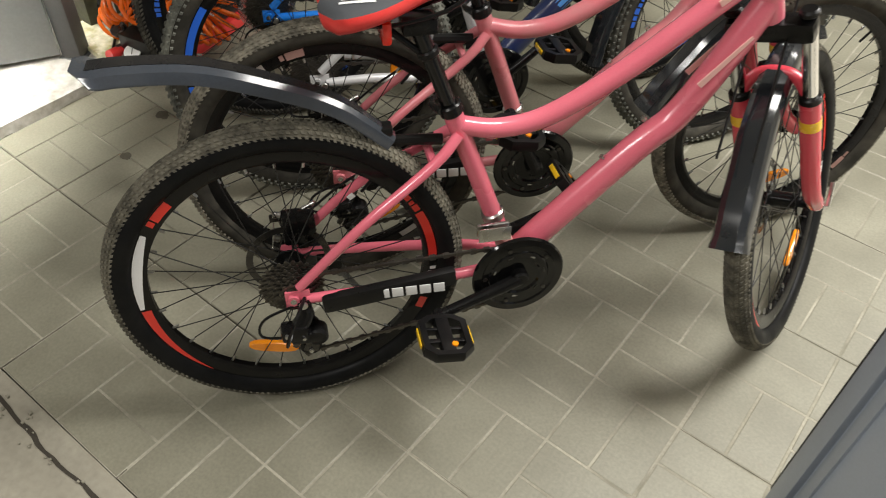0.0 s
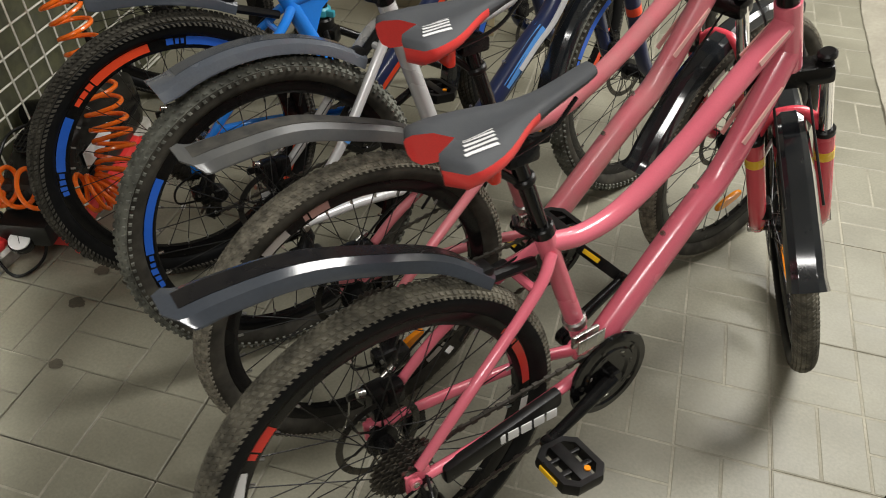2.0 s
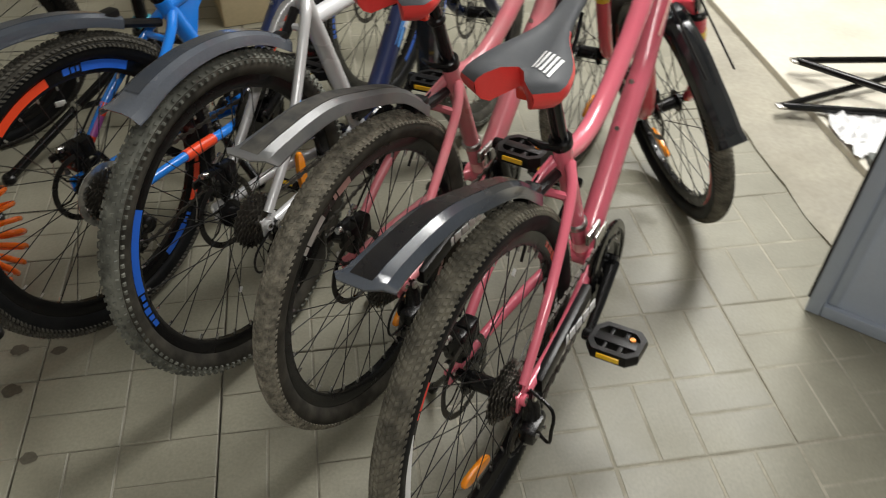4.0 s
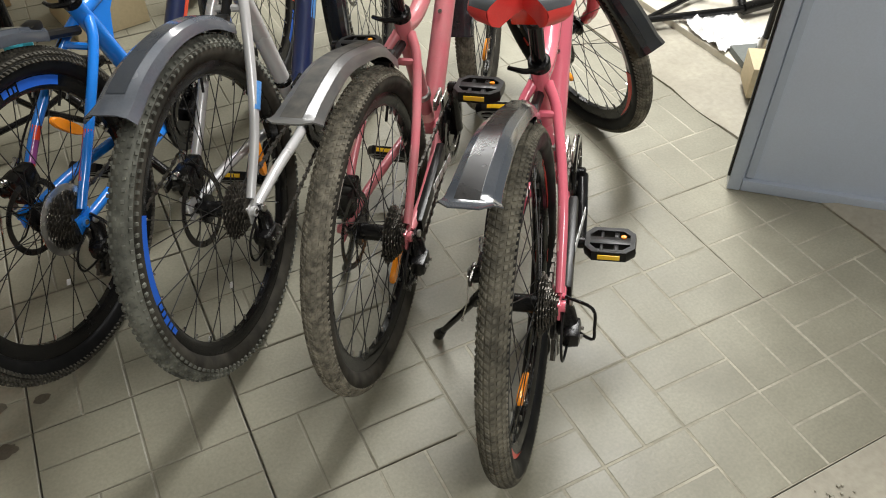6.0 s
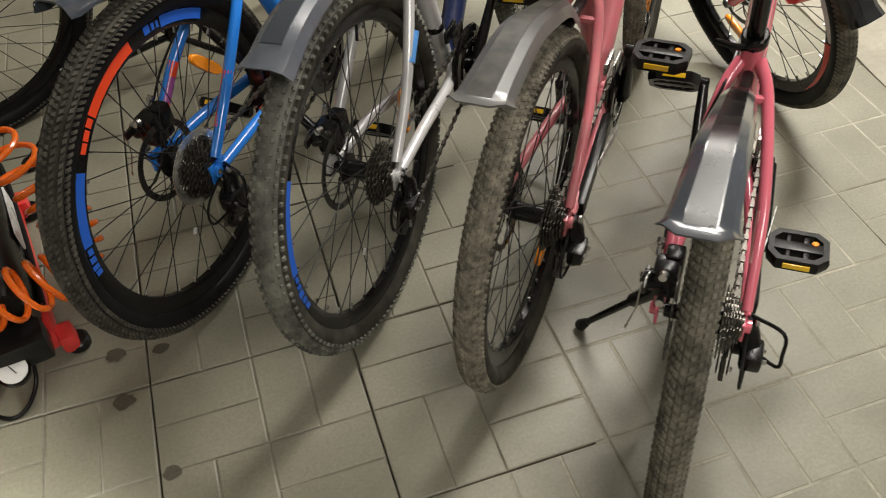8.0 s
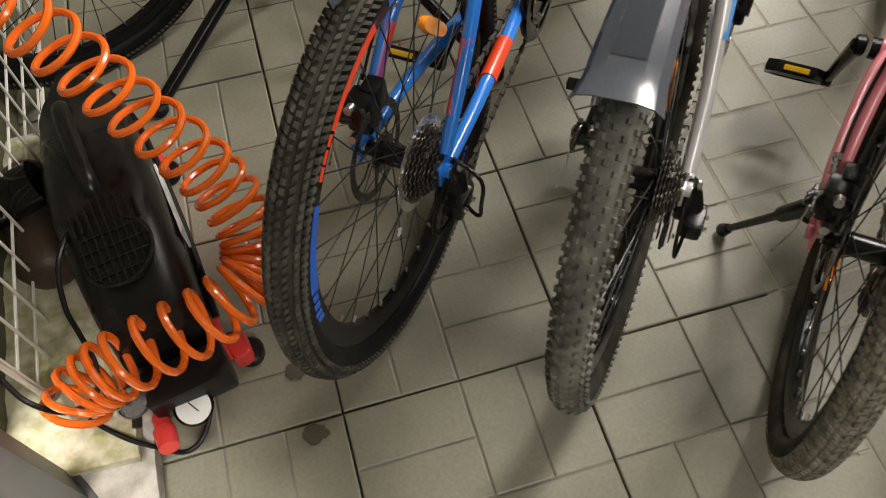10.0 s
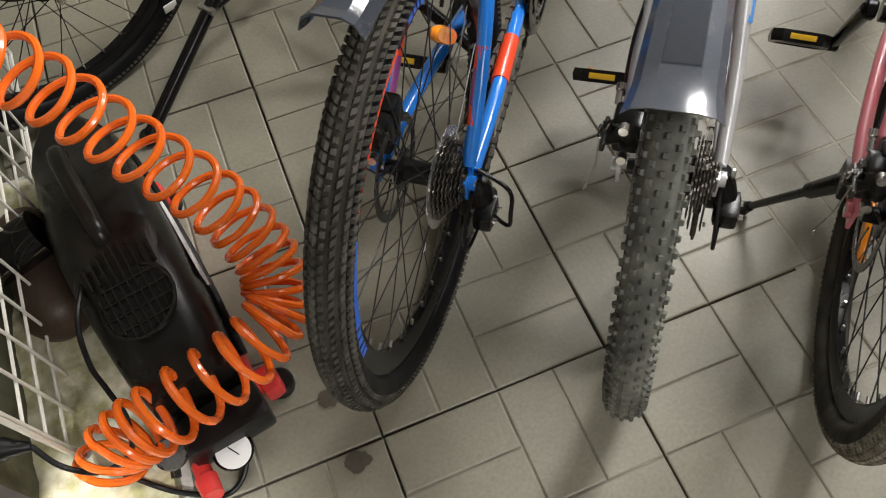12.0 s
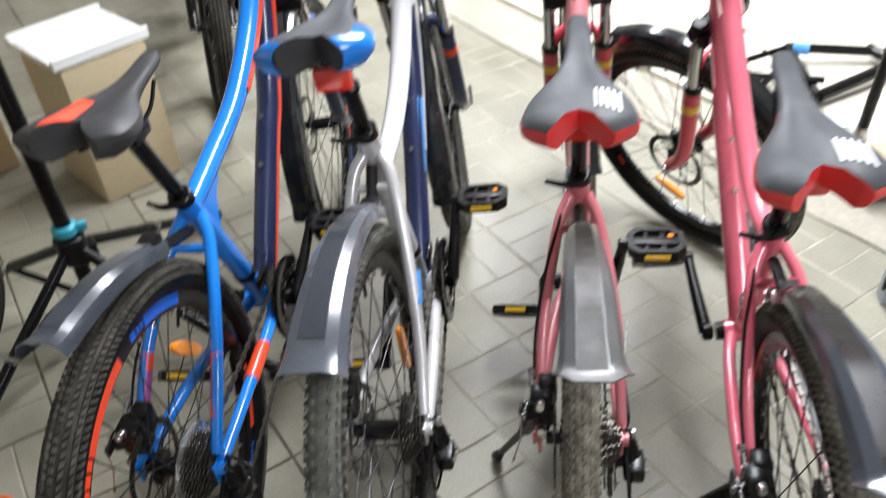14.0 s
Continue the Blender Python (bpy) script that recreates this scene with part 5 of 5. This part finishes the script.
    part("air_tank", tube([(0.22, 0.125, 0.095), (0.23, 0.125, 0.095), (0.25, 0.125, 0.095), (0.42, 0.125, 0.095), (0.44, 0.125, 0.095), (0.45, 0.125, 0.095)], [0.012, 0.035, 0.050, 0.050, 0.035, 0.012], 20), RUST_BROWN, c, "brown metal air tank")
    part("motor_cowl", revolve([(0.036, 0.0), (0.036, 0.085), (0.031, 0.085), (0.030, 0.02), (0.004, 0.018), (0.004, 0.0)], 28), GLOSS_BLACK, c, "open black motor cowl", pose(0.335, 0.085, 0.185, -12, 0, 0))
    return c


air_compressor()
# coiled air hose, one long spring-shaped tube
axis = spline([(-1.66, 2.16, 0.66), (-1.58, 2.13, 0.58), (-1.497, 2.093, 0.52), (-1.457, 2.077, 0.46), (-1.414, 2.043, 0.40), (-1.368, 1.992, 0.36), (-1.326, 1.950, 0.32), (-1.287, 1.905, 0.26), (-1.269, 1.864, 0.20),
               (-1.278, 1.832, 0.16), (-1.286, 1.775, 0.19), (-1.335, 1.715, 0.23), (-1.400, 1.685, 0.245), (-1.468, 1.665, 0.245), (-1.545, 1.680, 0.17), (-1.590, 1.680, 0.10)], 10)
coil, ang, LEAN = [], 0.0, Vector((0.36, -0.43, 0.83)).normalized()  # the loops sag over towards LEAN
for i in range(len(axis) - 1):
    a, b = axis[i], axis[i + 1]
    d = b - a
    t = d.normalized()
    s = i / len(axis)
    pitch = 0.045 if s < 0.42 else 0.034 if s < 0.5 else 0.025 if s < 0.66 else 0.042 if s < 0.86 else 0.038
    sag = 0.62 if s < 0.38 else 0.62 - 0.45 * min(1, (s - 0.38) / 0.14) if s < 0.64 else 0.17 + 0.28 * min(1, (s - 0.64) / 0.08)
    flat = (t - LEAN * t.dot(LEAN)).normalized()
    nor = flat * math.sqrt(1 - sag * sag) - LEAN * sag
    side = nor.cross(LEAN).normalized()
    oth = nor.cross(side)
    n = max(2, math.ceil(d.length / pitch * 26))
    for k in range(n):
        p = a.lerp(b, k / n)
        ang += 2 * math.pi * d.length / pitch / n
        coil.append(p + 0.047 * (side * math.cos(ang) + oth * math.sin(ang)))
hose = part("air_hose", tube(coil, 0.0060, 8), HOSE, None)
tagged(hose, "bright orange coiled air hose draped over the compressor", "hose")
part("hose_coupling", tube([coil[-1], coil[-1] + Vector((0.010, 0.012, -0.006)), coil[-1] + Vector((0.022, 0.030, -0.010))], [0.007, 0.010, 0.009], 12), STEEL, hose, "steel quick coupling")
part("hose_coupling", tube([coil[0], coil[0] + Vector((-0.02, 0.004, 0.012)), coil[0] + Vector((-0.04, 0.006, 0.022))], [0.007, 0.010, 0.009], 12), STEEL, hose, "steel quick coupling")
CABLE = [(-1.652, 1.714, 0.20), (-1.628, 1.682, 0.17), (-1.584, 1.661, 0.15), (-1.541, 1.673, 0.15), (-1.530, 1.715, 0.17), (-1.539, 1.754, 0.20), (-1.543, 1.784, 0.24), (-1.532, 1.84, 0.28), (-1.50, 1.95, 0.26)]
LEAD = [(-1.415, 1.725, 0.115), (-1.401, 1.702, 0.085), (-1.403, 1.669, 0.030), (-1.424, 1.624, 0.010), (-1.457, 1.606, 0.009), (-1.490, 1.612, 0.045), (-1.525, 1.628, 0.070), (-1.58, 1.675, 0.072)]
cable = part("power_cable", tube(spline(CABLE, 8), 0.0042, 8), BLACK_PLASTIC, None)
tagged(cable, "black power cable looped beside the compressor", "cable")
lead = part("power_cable", tube(spline(LEAD, 8), 0.0042, 8), BLACK_PLASTIC, None)
tagged(lead, "black cable looped on the tiles before the compressor", "cable")
part("cable_plug", tube([Vector(CABLE[0]) + Vector(q) for q in ((0.0, 0.0, 0.0), (-0.02, 0.004, 0.006), (-0.030, 0.006, 0.009), (-0.055, 0.012, 0.016))], [0.007, 0.012, 0.017, 0.018], 12), BLACK_PLASTIC, cable, "black power plug")

# dark oil spots on the tiles
spots = [(-1.26, 1.695, 0.020), (-1.171, 1.681, 0.017), (-1.251, 1.578, 0.022), (-1.178, 1.397, 0.018)]
OIL = material("oil_stain", (0.085, 0.076, 0.056), 0.45, 0, 0.3, 30, 200)
for i, (x, y, r) in enumerate(spots):
    pts = [(x + r * (1 + 0.35 * noise.noise(Vector((i * 7.1, math.cos(a) * 2, math.sin(a) * 2)))) * math.cos(a), y + 0.8 * r * (1 + 0.4 * noise.noise(Vector((i * 3.3, math.cos(a) * 2, math.sin(a) * 2 + 5)))) * math.sin(a), 0.0021) for a in [2 * math.pi * k / 18 for k in range(18)]]
    tagged(part("oil_stain", (pts, [tuple(range(18))]), OIL, None, smooth=0), "dark oil spot soaked into the paving tile", "stain", "oil spots")

# spare wheel by the rack
lone = thing("spare_wheel", "loose black bicycle wheel standing by the wire rack", "wheel", m=pose(-1.50, 2.53, 0, 0, 0, 24) @ Matrix.Rotation(radians(9), 4, "X"))
wheel(lone, "wheel_rim", 0.335, pose(0, 0, 0.335), 10, {**COMMON, "tags": ()}, False)
part("tyre_label", box((0.335 * 0.66 - 0.02, -0.0245, 0.335 - 0.335 * 0.66), (0.030, 0.003, 0.020), 0.001, None), DIAL, lone, "small white label on the tyre")

# ---------------- repair stand ----------------
stand = thing("repair_stand", "black folding bicycle repair stand with a cyan clamp ring", "repair stand", m=pose(-1.02, 2.64, 0))
part("mast", tube([(0, 0, 0.10), (0, 0, 1.55)], 0.019, 14), BLACK_METAL, stand, "black steel mast")
part("hub_collar", join(disc((0, 0, 0.27), (0, 0, 1), 0.036, 0.075, 16, 0.006), box((0.03, 0, 0.25), (0.04, 0.05, 0.05), 0.008)), BLACK_PLASTIC, stand)
part("clamp_ring", join(disc((0, 0, 0.325), (0, 0, 1), 0.029, 0.030, 16, 0.006), box((0.03, -0.01, 0.325), (0.035, 0.016, 0.022), 0.005)), CYAN, stand, "cyan plastic clamp ring")
for k in range(4):
    a = radians(216 + 90 * k)
    fx, fy = 0.50 * math.cos(a), 0.50 * math.sin(a)
    leg = part("leg", tube([(0.02 * math.cos(a), 0.02 * math.sin(a), 0.27), (fx, fy, 0.014)], 0.0135, 12), BLACK_METAL, stand, "black steel leg")
    part("leg_foot", disc((fx, fy, 0.013), (0, 0, 1), 0.019, 0.026, 12, 0.005), BLACK_PLASTIC, leg)
    part("brace", tube([(0, 0, 0.11), (fx * 0.52, fy * 0.52, 0.142)], 0.009, 8), BLACK_METAL, leg)
    part("bolt", disc((fx * 0.52, fy * 0.52, 0.15), (-math.sin(a), math.cos(a), 0), 0.008, 0.034, 8), STEEL, leg)

# ---------------- boxes and things behind ----------------


def carton(x, y, sx, sy, sz, yaw, mat, label, lid=False):
    b = thing("cardboard_box", label, "box", "cardboard boxes", m=pose(x, y, 0.002, 0, 0, yaw))
    t = 0.004
    for nm, c, s in (("side", (0, -sy / 2, sz / 2), (sx, t, sz)), ("side", (0, sy / 2, sz / 2), (sx, t, sz)), ("side", (-sx / 2, 0, sz / 2), (t, sy - 2 * t, sz)), ("side", (sx / 2, 0, sz / 2), (t, sy - 2 * t, sz)), ("bottom", (0, 0, 0.004), (sx - 2 * t, sy - 2 * t, t))):
        part(nm, box(c, s, 0.001), mat, b)
    part("top_flap", box((-sx / 4, 0, sz + 0.003), (sx / 2 - 0.002, sy, t), 0.001), mat, b)
    part("top_flap", box((sx / 4, 0, sz + 0.004), (sx / 2 - 0.002, sy, t), 0.001), mat, b)
    return b


carton(-0.765, 3.39, 0.26, 0.30, 0.44, 12, CARD_PALE, "tall pale cardboard box standing on the tiles")
carton(-1.30, 3.80, 0.45, 0.40, 0.30, 8, CARD, "brown cardboard box behind the repair stand")
up = carton(-1.28, 3.80, 0.36, 0.32, 0.22, 16, CARD, "smaller brown cardboard box stacked on another")
up.location.z = 0.310
lid = part("tray_lid", box((0, 0, 0.010), (0.30, 0.30, 0.020), 0.004), DIAL, None, m=pose(-0.765, 3.39, 0.452, 0, 0, 14))
for y in (-0.143, 0.143):
    part("lid_rim", box((0, y, 0.026), (0.30, 0.014, 0.014), 0.003), DIAL, lid)
tagged(lid, "white tray lid lying on the cardboard box", "lid")

BLACK_BIKE = {**BLUE_BIKE, "paint": BLACK_METAL, "stay_paint": BLACK_METAL, "down_paint": BLACK_METAL, "fork_paint": BLACK_METAL, "decals": (), "tube_decals": (), "stay_decals": (), "chainstay_decals": (), "fender_rear": None, "fender_front": None, "saddle": SADDLE_BLACK, "saddle_trim": SADDLE_BLACK}
bicycle((-0.02, 4.55), 252, 5, {**BLACK_BIKE, "crank": 40, "steer": 4}, "plain black mountain bike parked at the back, facing the row")

# ---------------- right side: panel, frame, bag ----------------
panel = thing("metal_panel", "grey-blue sheet metal panel with a raised frame, standing upright", "panel", m=pose(0.615, 1.572, 0.003, 0, 0, -42.5))
part("sheet", box((0.47, 0.0, 0.62), (0.92, 0.012, 1.22), 0.001), PANEL_GREY, panel, "flat grey-blue sheet")
part("frame_stile", box((0.0175, 0.0, 0.62), (0.035, 0.046, 1.24), 0.004), PANEL_FRAME, panel)
part("frame_stile", box((0.9225, 0.0, 0.62), (0.035, 0.046, 1.24), 0.004), PANEL_FRAME, panel)
part("frame_rail", box((0.47, 0.0, 0.0175), (0.869, 0.044, 0.035), 0.004), PANEL_FRAME, panel)
part("frame_rail", box((0.47, 0.0, 1.2225), (0.869, 0.044, 0.035), 0.004), PANEL_FRAME, panel)
for x in (0.052, 0.888):
    part("frame_step", box((x, 0.0, 0.62), (0.022, 0.026, 1.16), 0.003), PANEL_FRAME, panel)
part("edge_seal", box((-0.003, -0.012, 0.62), (0.008, 0.012, 1.16), 0.003), BLACK_PLASTIC, panel, "black rubber edge seal")

lying = thing("bare_bicycle_frame", "bare black bicycle frame lying on the pale floor", "bicycle frame")
D1, D2 = Vector((1.07, 2.56, 0.095)), Vector((0.93, 2.36, 0.054))
E1, E2, HD = Vector((1.44, 2.51, 0.10)), Vector((1.26, 2.24, 0.072)), Vector((1.66, 2.26, 0.085))
for nm, a, b, r in (("seat_stay", D1, E1, 0.011), ("seat_stay", D2, E1 + Vector((-0.02, -0.05, -0.02)), 0.011), ("chain_stay", D1, E2 + Vector((0.06, 0.03, 0.03)), 0.012), ("chain_stay", D2, E2, 0.012), ("seat_tube", E2, E1, 0.017), ("top_tube", E1, HD + Vector((0.02, 0.05, 0)), 0.018), ("down_tube", E2, HD + Vector((0, -0.05, 0)), 0.021), ("head_tube", HD + Vector((0.02, 0.08, 0)), HD + Vector((-0.02, -0.09, 0)), 0.021)):
    part(nm, tube([a, a.lerp(b, 0.5), b], r, 12), BLACK_METAL, lying)
part("blue_band", tube([E1.lerp(HD, 0.05), E1.lerp(HD, 0.22)], 0.021, 12), LIGHT_BLUE, lying, "blue painted band")
for p in (D1, D2):
    part("dropout", box(tuple(p), (0.04, 0.03, 0.008), 0.002), STEEL, lying)

v, f = [], []
n = 22
for i in range(n):
    for j in range(n):
        u, w = i / (n - 1) - 0.5, j / (n - 1) - 0.5
        edge = 1 - 0.25 * noise.noise(Vector((u * 5, w * 5, 3)))
        h = 0.046 + 0.030 * abs(noise.noise(Vector((u * 7, w * 7, 1)))) + 0.018 * abs(noise.noise(Vector((u * 17, w * 17, 2))))
        h -= 0.004 * (max(abs(u), abs(w)) > 0.44)
        v.append((1.13 + 0.19 * u * edge + 0.02 * w, 2.19 + 0.25 * w * edge, h))
f = [(i * n + j, (i + 1) * n + j, (i + 1) * n + j + 1, i * n + j + 1) for i in range(n - 1) for j in range(n - 1)]
bag = part("plastic_bag", (v, f), BAG, None, smooth=30)
tagged(bag, "crumpled white plastic bag on the pale floor", "bag")
felt = part("felt_pad", rough_prism(0.0, 0.10, 0, 0.11, 0.0, 0.022, 8, 0.008, 8), CARD_GREY, None, m=pose(1.02, 1.97, 0.042, 0, 0, -20))
tagged(felt, "dark grey crumpled felt pad", "pad")
cpiece = part("cardboard_piece", box((0, 0, 0.05), (0.10, 0.13, 0.10), 0.003), CARD_PALE, None, m=pose(0.99, 1.86, 0.041, 0, 0, -35))
tagged(cpiece, "small pale cardboard box beside the metal panel", "box", "cardboard boxes")
pole = thing("black_pole", "black tube in a silver wrapped foot behind the panel", "pole", m=pose(1.13, 2.0, 0.041))
part("tube", tube([(0, 0, 0.02), (0.02, -0.02, 1.1)], 0.016, 12), BLACK_METAL, pole)
part("wrapped_foot", tube([(0, 0, 0), (0, 0, 0.02), (0, 0, 0.05), (0.001, 0, 0.07)], [0.028, 0.027, 0.023, 0.018], 14), STEEL, pole, "silver wrapped foot")


# cracked edge between the tiles and the cement, with loose grit
CRACK = material("crack_dirt", (0.045, 0.038, 0.028), 0.95, 0, 0.3, 40, 200, bump=0.001)
v, f = [], []
for k in range(61):
    x = -1.45 + 1.45 * k / 60
    y = 0.752 + 0.026 * noise.noise(Vector((x * 3.1, 0, 4))) + 0.012 * noise.noise(Vector((x * 17, 0, 7)))
    w = 0.0035 + 0.004 * abs(noise.noise(Vector((x * 9, 2, 1))))
    v += [(x, y - w, -0.0008), (x, y + w, -0.0008)]
    if k:
        f.append((2 * k - 2, 2 * k, 2 * k + 1, 2 * k - 1))
tagged(part("floor_crack", (v, f), CRACK, None, smooth=0), "dark jagged crack in the cement floor", "crack", kind="structure")
rg = random.Random(4)
grit = []
for k in range(90):
    x = rg.uniform(-1.4, 0.2)
    r = rg.uniform(0.0015, 0.0045)
    grit.append(box((x, 0.752 + 0.026 * noise.noise(Vector((x * 3.1, 0, 4))) + rg.gauss(0, 0.012), r * 0.3), (2 * r, 1.5 * r, 1.3 * r), 0.3 * r, None))
tagged(part("grit", join(*grit), SAND, None), "loose pale grit along the crack", "grit", kind="stuff")

# ---------------- paving tiles ----------------


def tile_geo():
    """One 40 cm slab with eight raised bricks in a basket pattern."""
    gs = []
    q = 0.1992
    def brick(x0, x1, y0, y1):
        e, c = 0.0016, 0.0012
        v = [(x0 + e, y0 + e, -0.012), (x1 - e, y0 + e, -0.012), (x1 - e, y1 - e, -0.012), (x0 + e, y1 - e, -0.012)]
        v += [(x0 + e, y0 + e, -c), (x1 - e, y0 + e, -c), (x1 - e, y1 - e, -c), (x0 + e, y1 - e, -c)]
        d = e + 0.0025
        v += [(x0 + d, y0 + d, 0), (x1 - d, y0 + d, 0), (x1 - d, y1 - d, 0), (x0 + d, y1 - d, 0)]
        f = [(8, 9, 10, 11)]
        for a in (0, 4):
            f += [(a + k, a + (k + 1) % 4, a + 4 + (k + 1) % 4, a + 4 + k) for k in range(4)]
        return v, f
    for qx, qy, hor in ((-1, 1, True), (1, 1, False), (-1, -1, False), (1, -1, True)):
        x0, x1 = (-q, 0) if qx < 0 else (0, q)
        y0, y1 = (-q, 0) if qy < 0 else (0, q)
        if hor:
            gs += [brick(x0, x1, y0, (y0 + y1) / 2), brick(x0, x1, (y0 + y1) / 2, y1)]
        else:
            gs += [brick(x0, (x0 + x1) / 2, y0, y1), brick((x0 + x1) / 2, x1, y0, y1)]
    return join(*gs)


tiles = tagged(new("tiled_floor"), "grey concrete paving tiles in a basket brick pattern, dusty", "floor", kind="structure")
slab = shared("tile", tile_geo, TILE, 0)
bed = shared("tile_bed", lambda: box((0, 0, -0.0087), (0.3965, 0.3965, 0.016)), SAND, 0)
part("joint_fill", box((0.185, 4.2, -0.0064), (1.22, 6.75, 0.009)), SAND, tiles, "pale sand in the tile joints", smooth=0)
deep_bed = shared("tile_bed_deep", lambda: box((0, 0, -0.0112), (0.3955, 0.3955, 0.016)), JOINT, 0)
rnd = random.Random(11)
for iy in range(2, 19):
    for ix in range(-5, 2):
        c = pose(0.4 * ix + 0.2, 0.4 * iy + 0.2, rnd.uniform(-0.0012, 0.0008), rnd.uniform(-0.12, 0.12), rnd.uniform(-0.12, 0.12), rnd.uniform(-0.25, 0.25))
        part("tile", slab, None, tiles, m=c)
        part("tile_bed", deep_bed if ix < -1 and iy > 2 else bed, None, tiles, m=c)
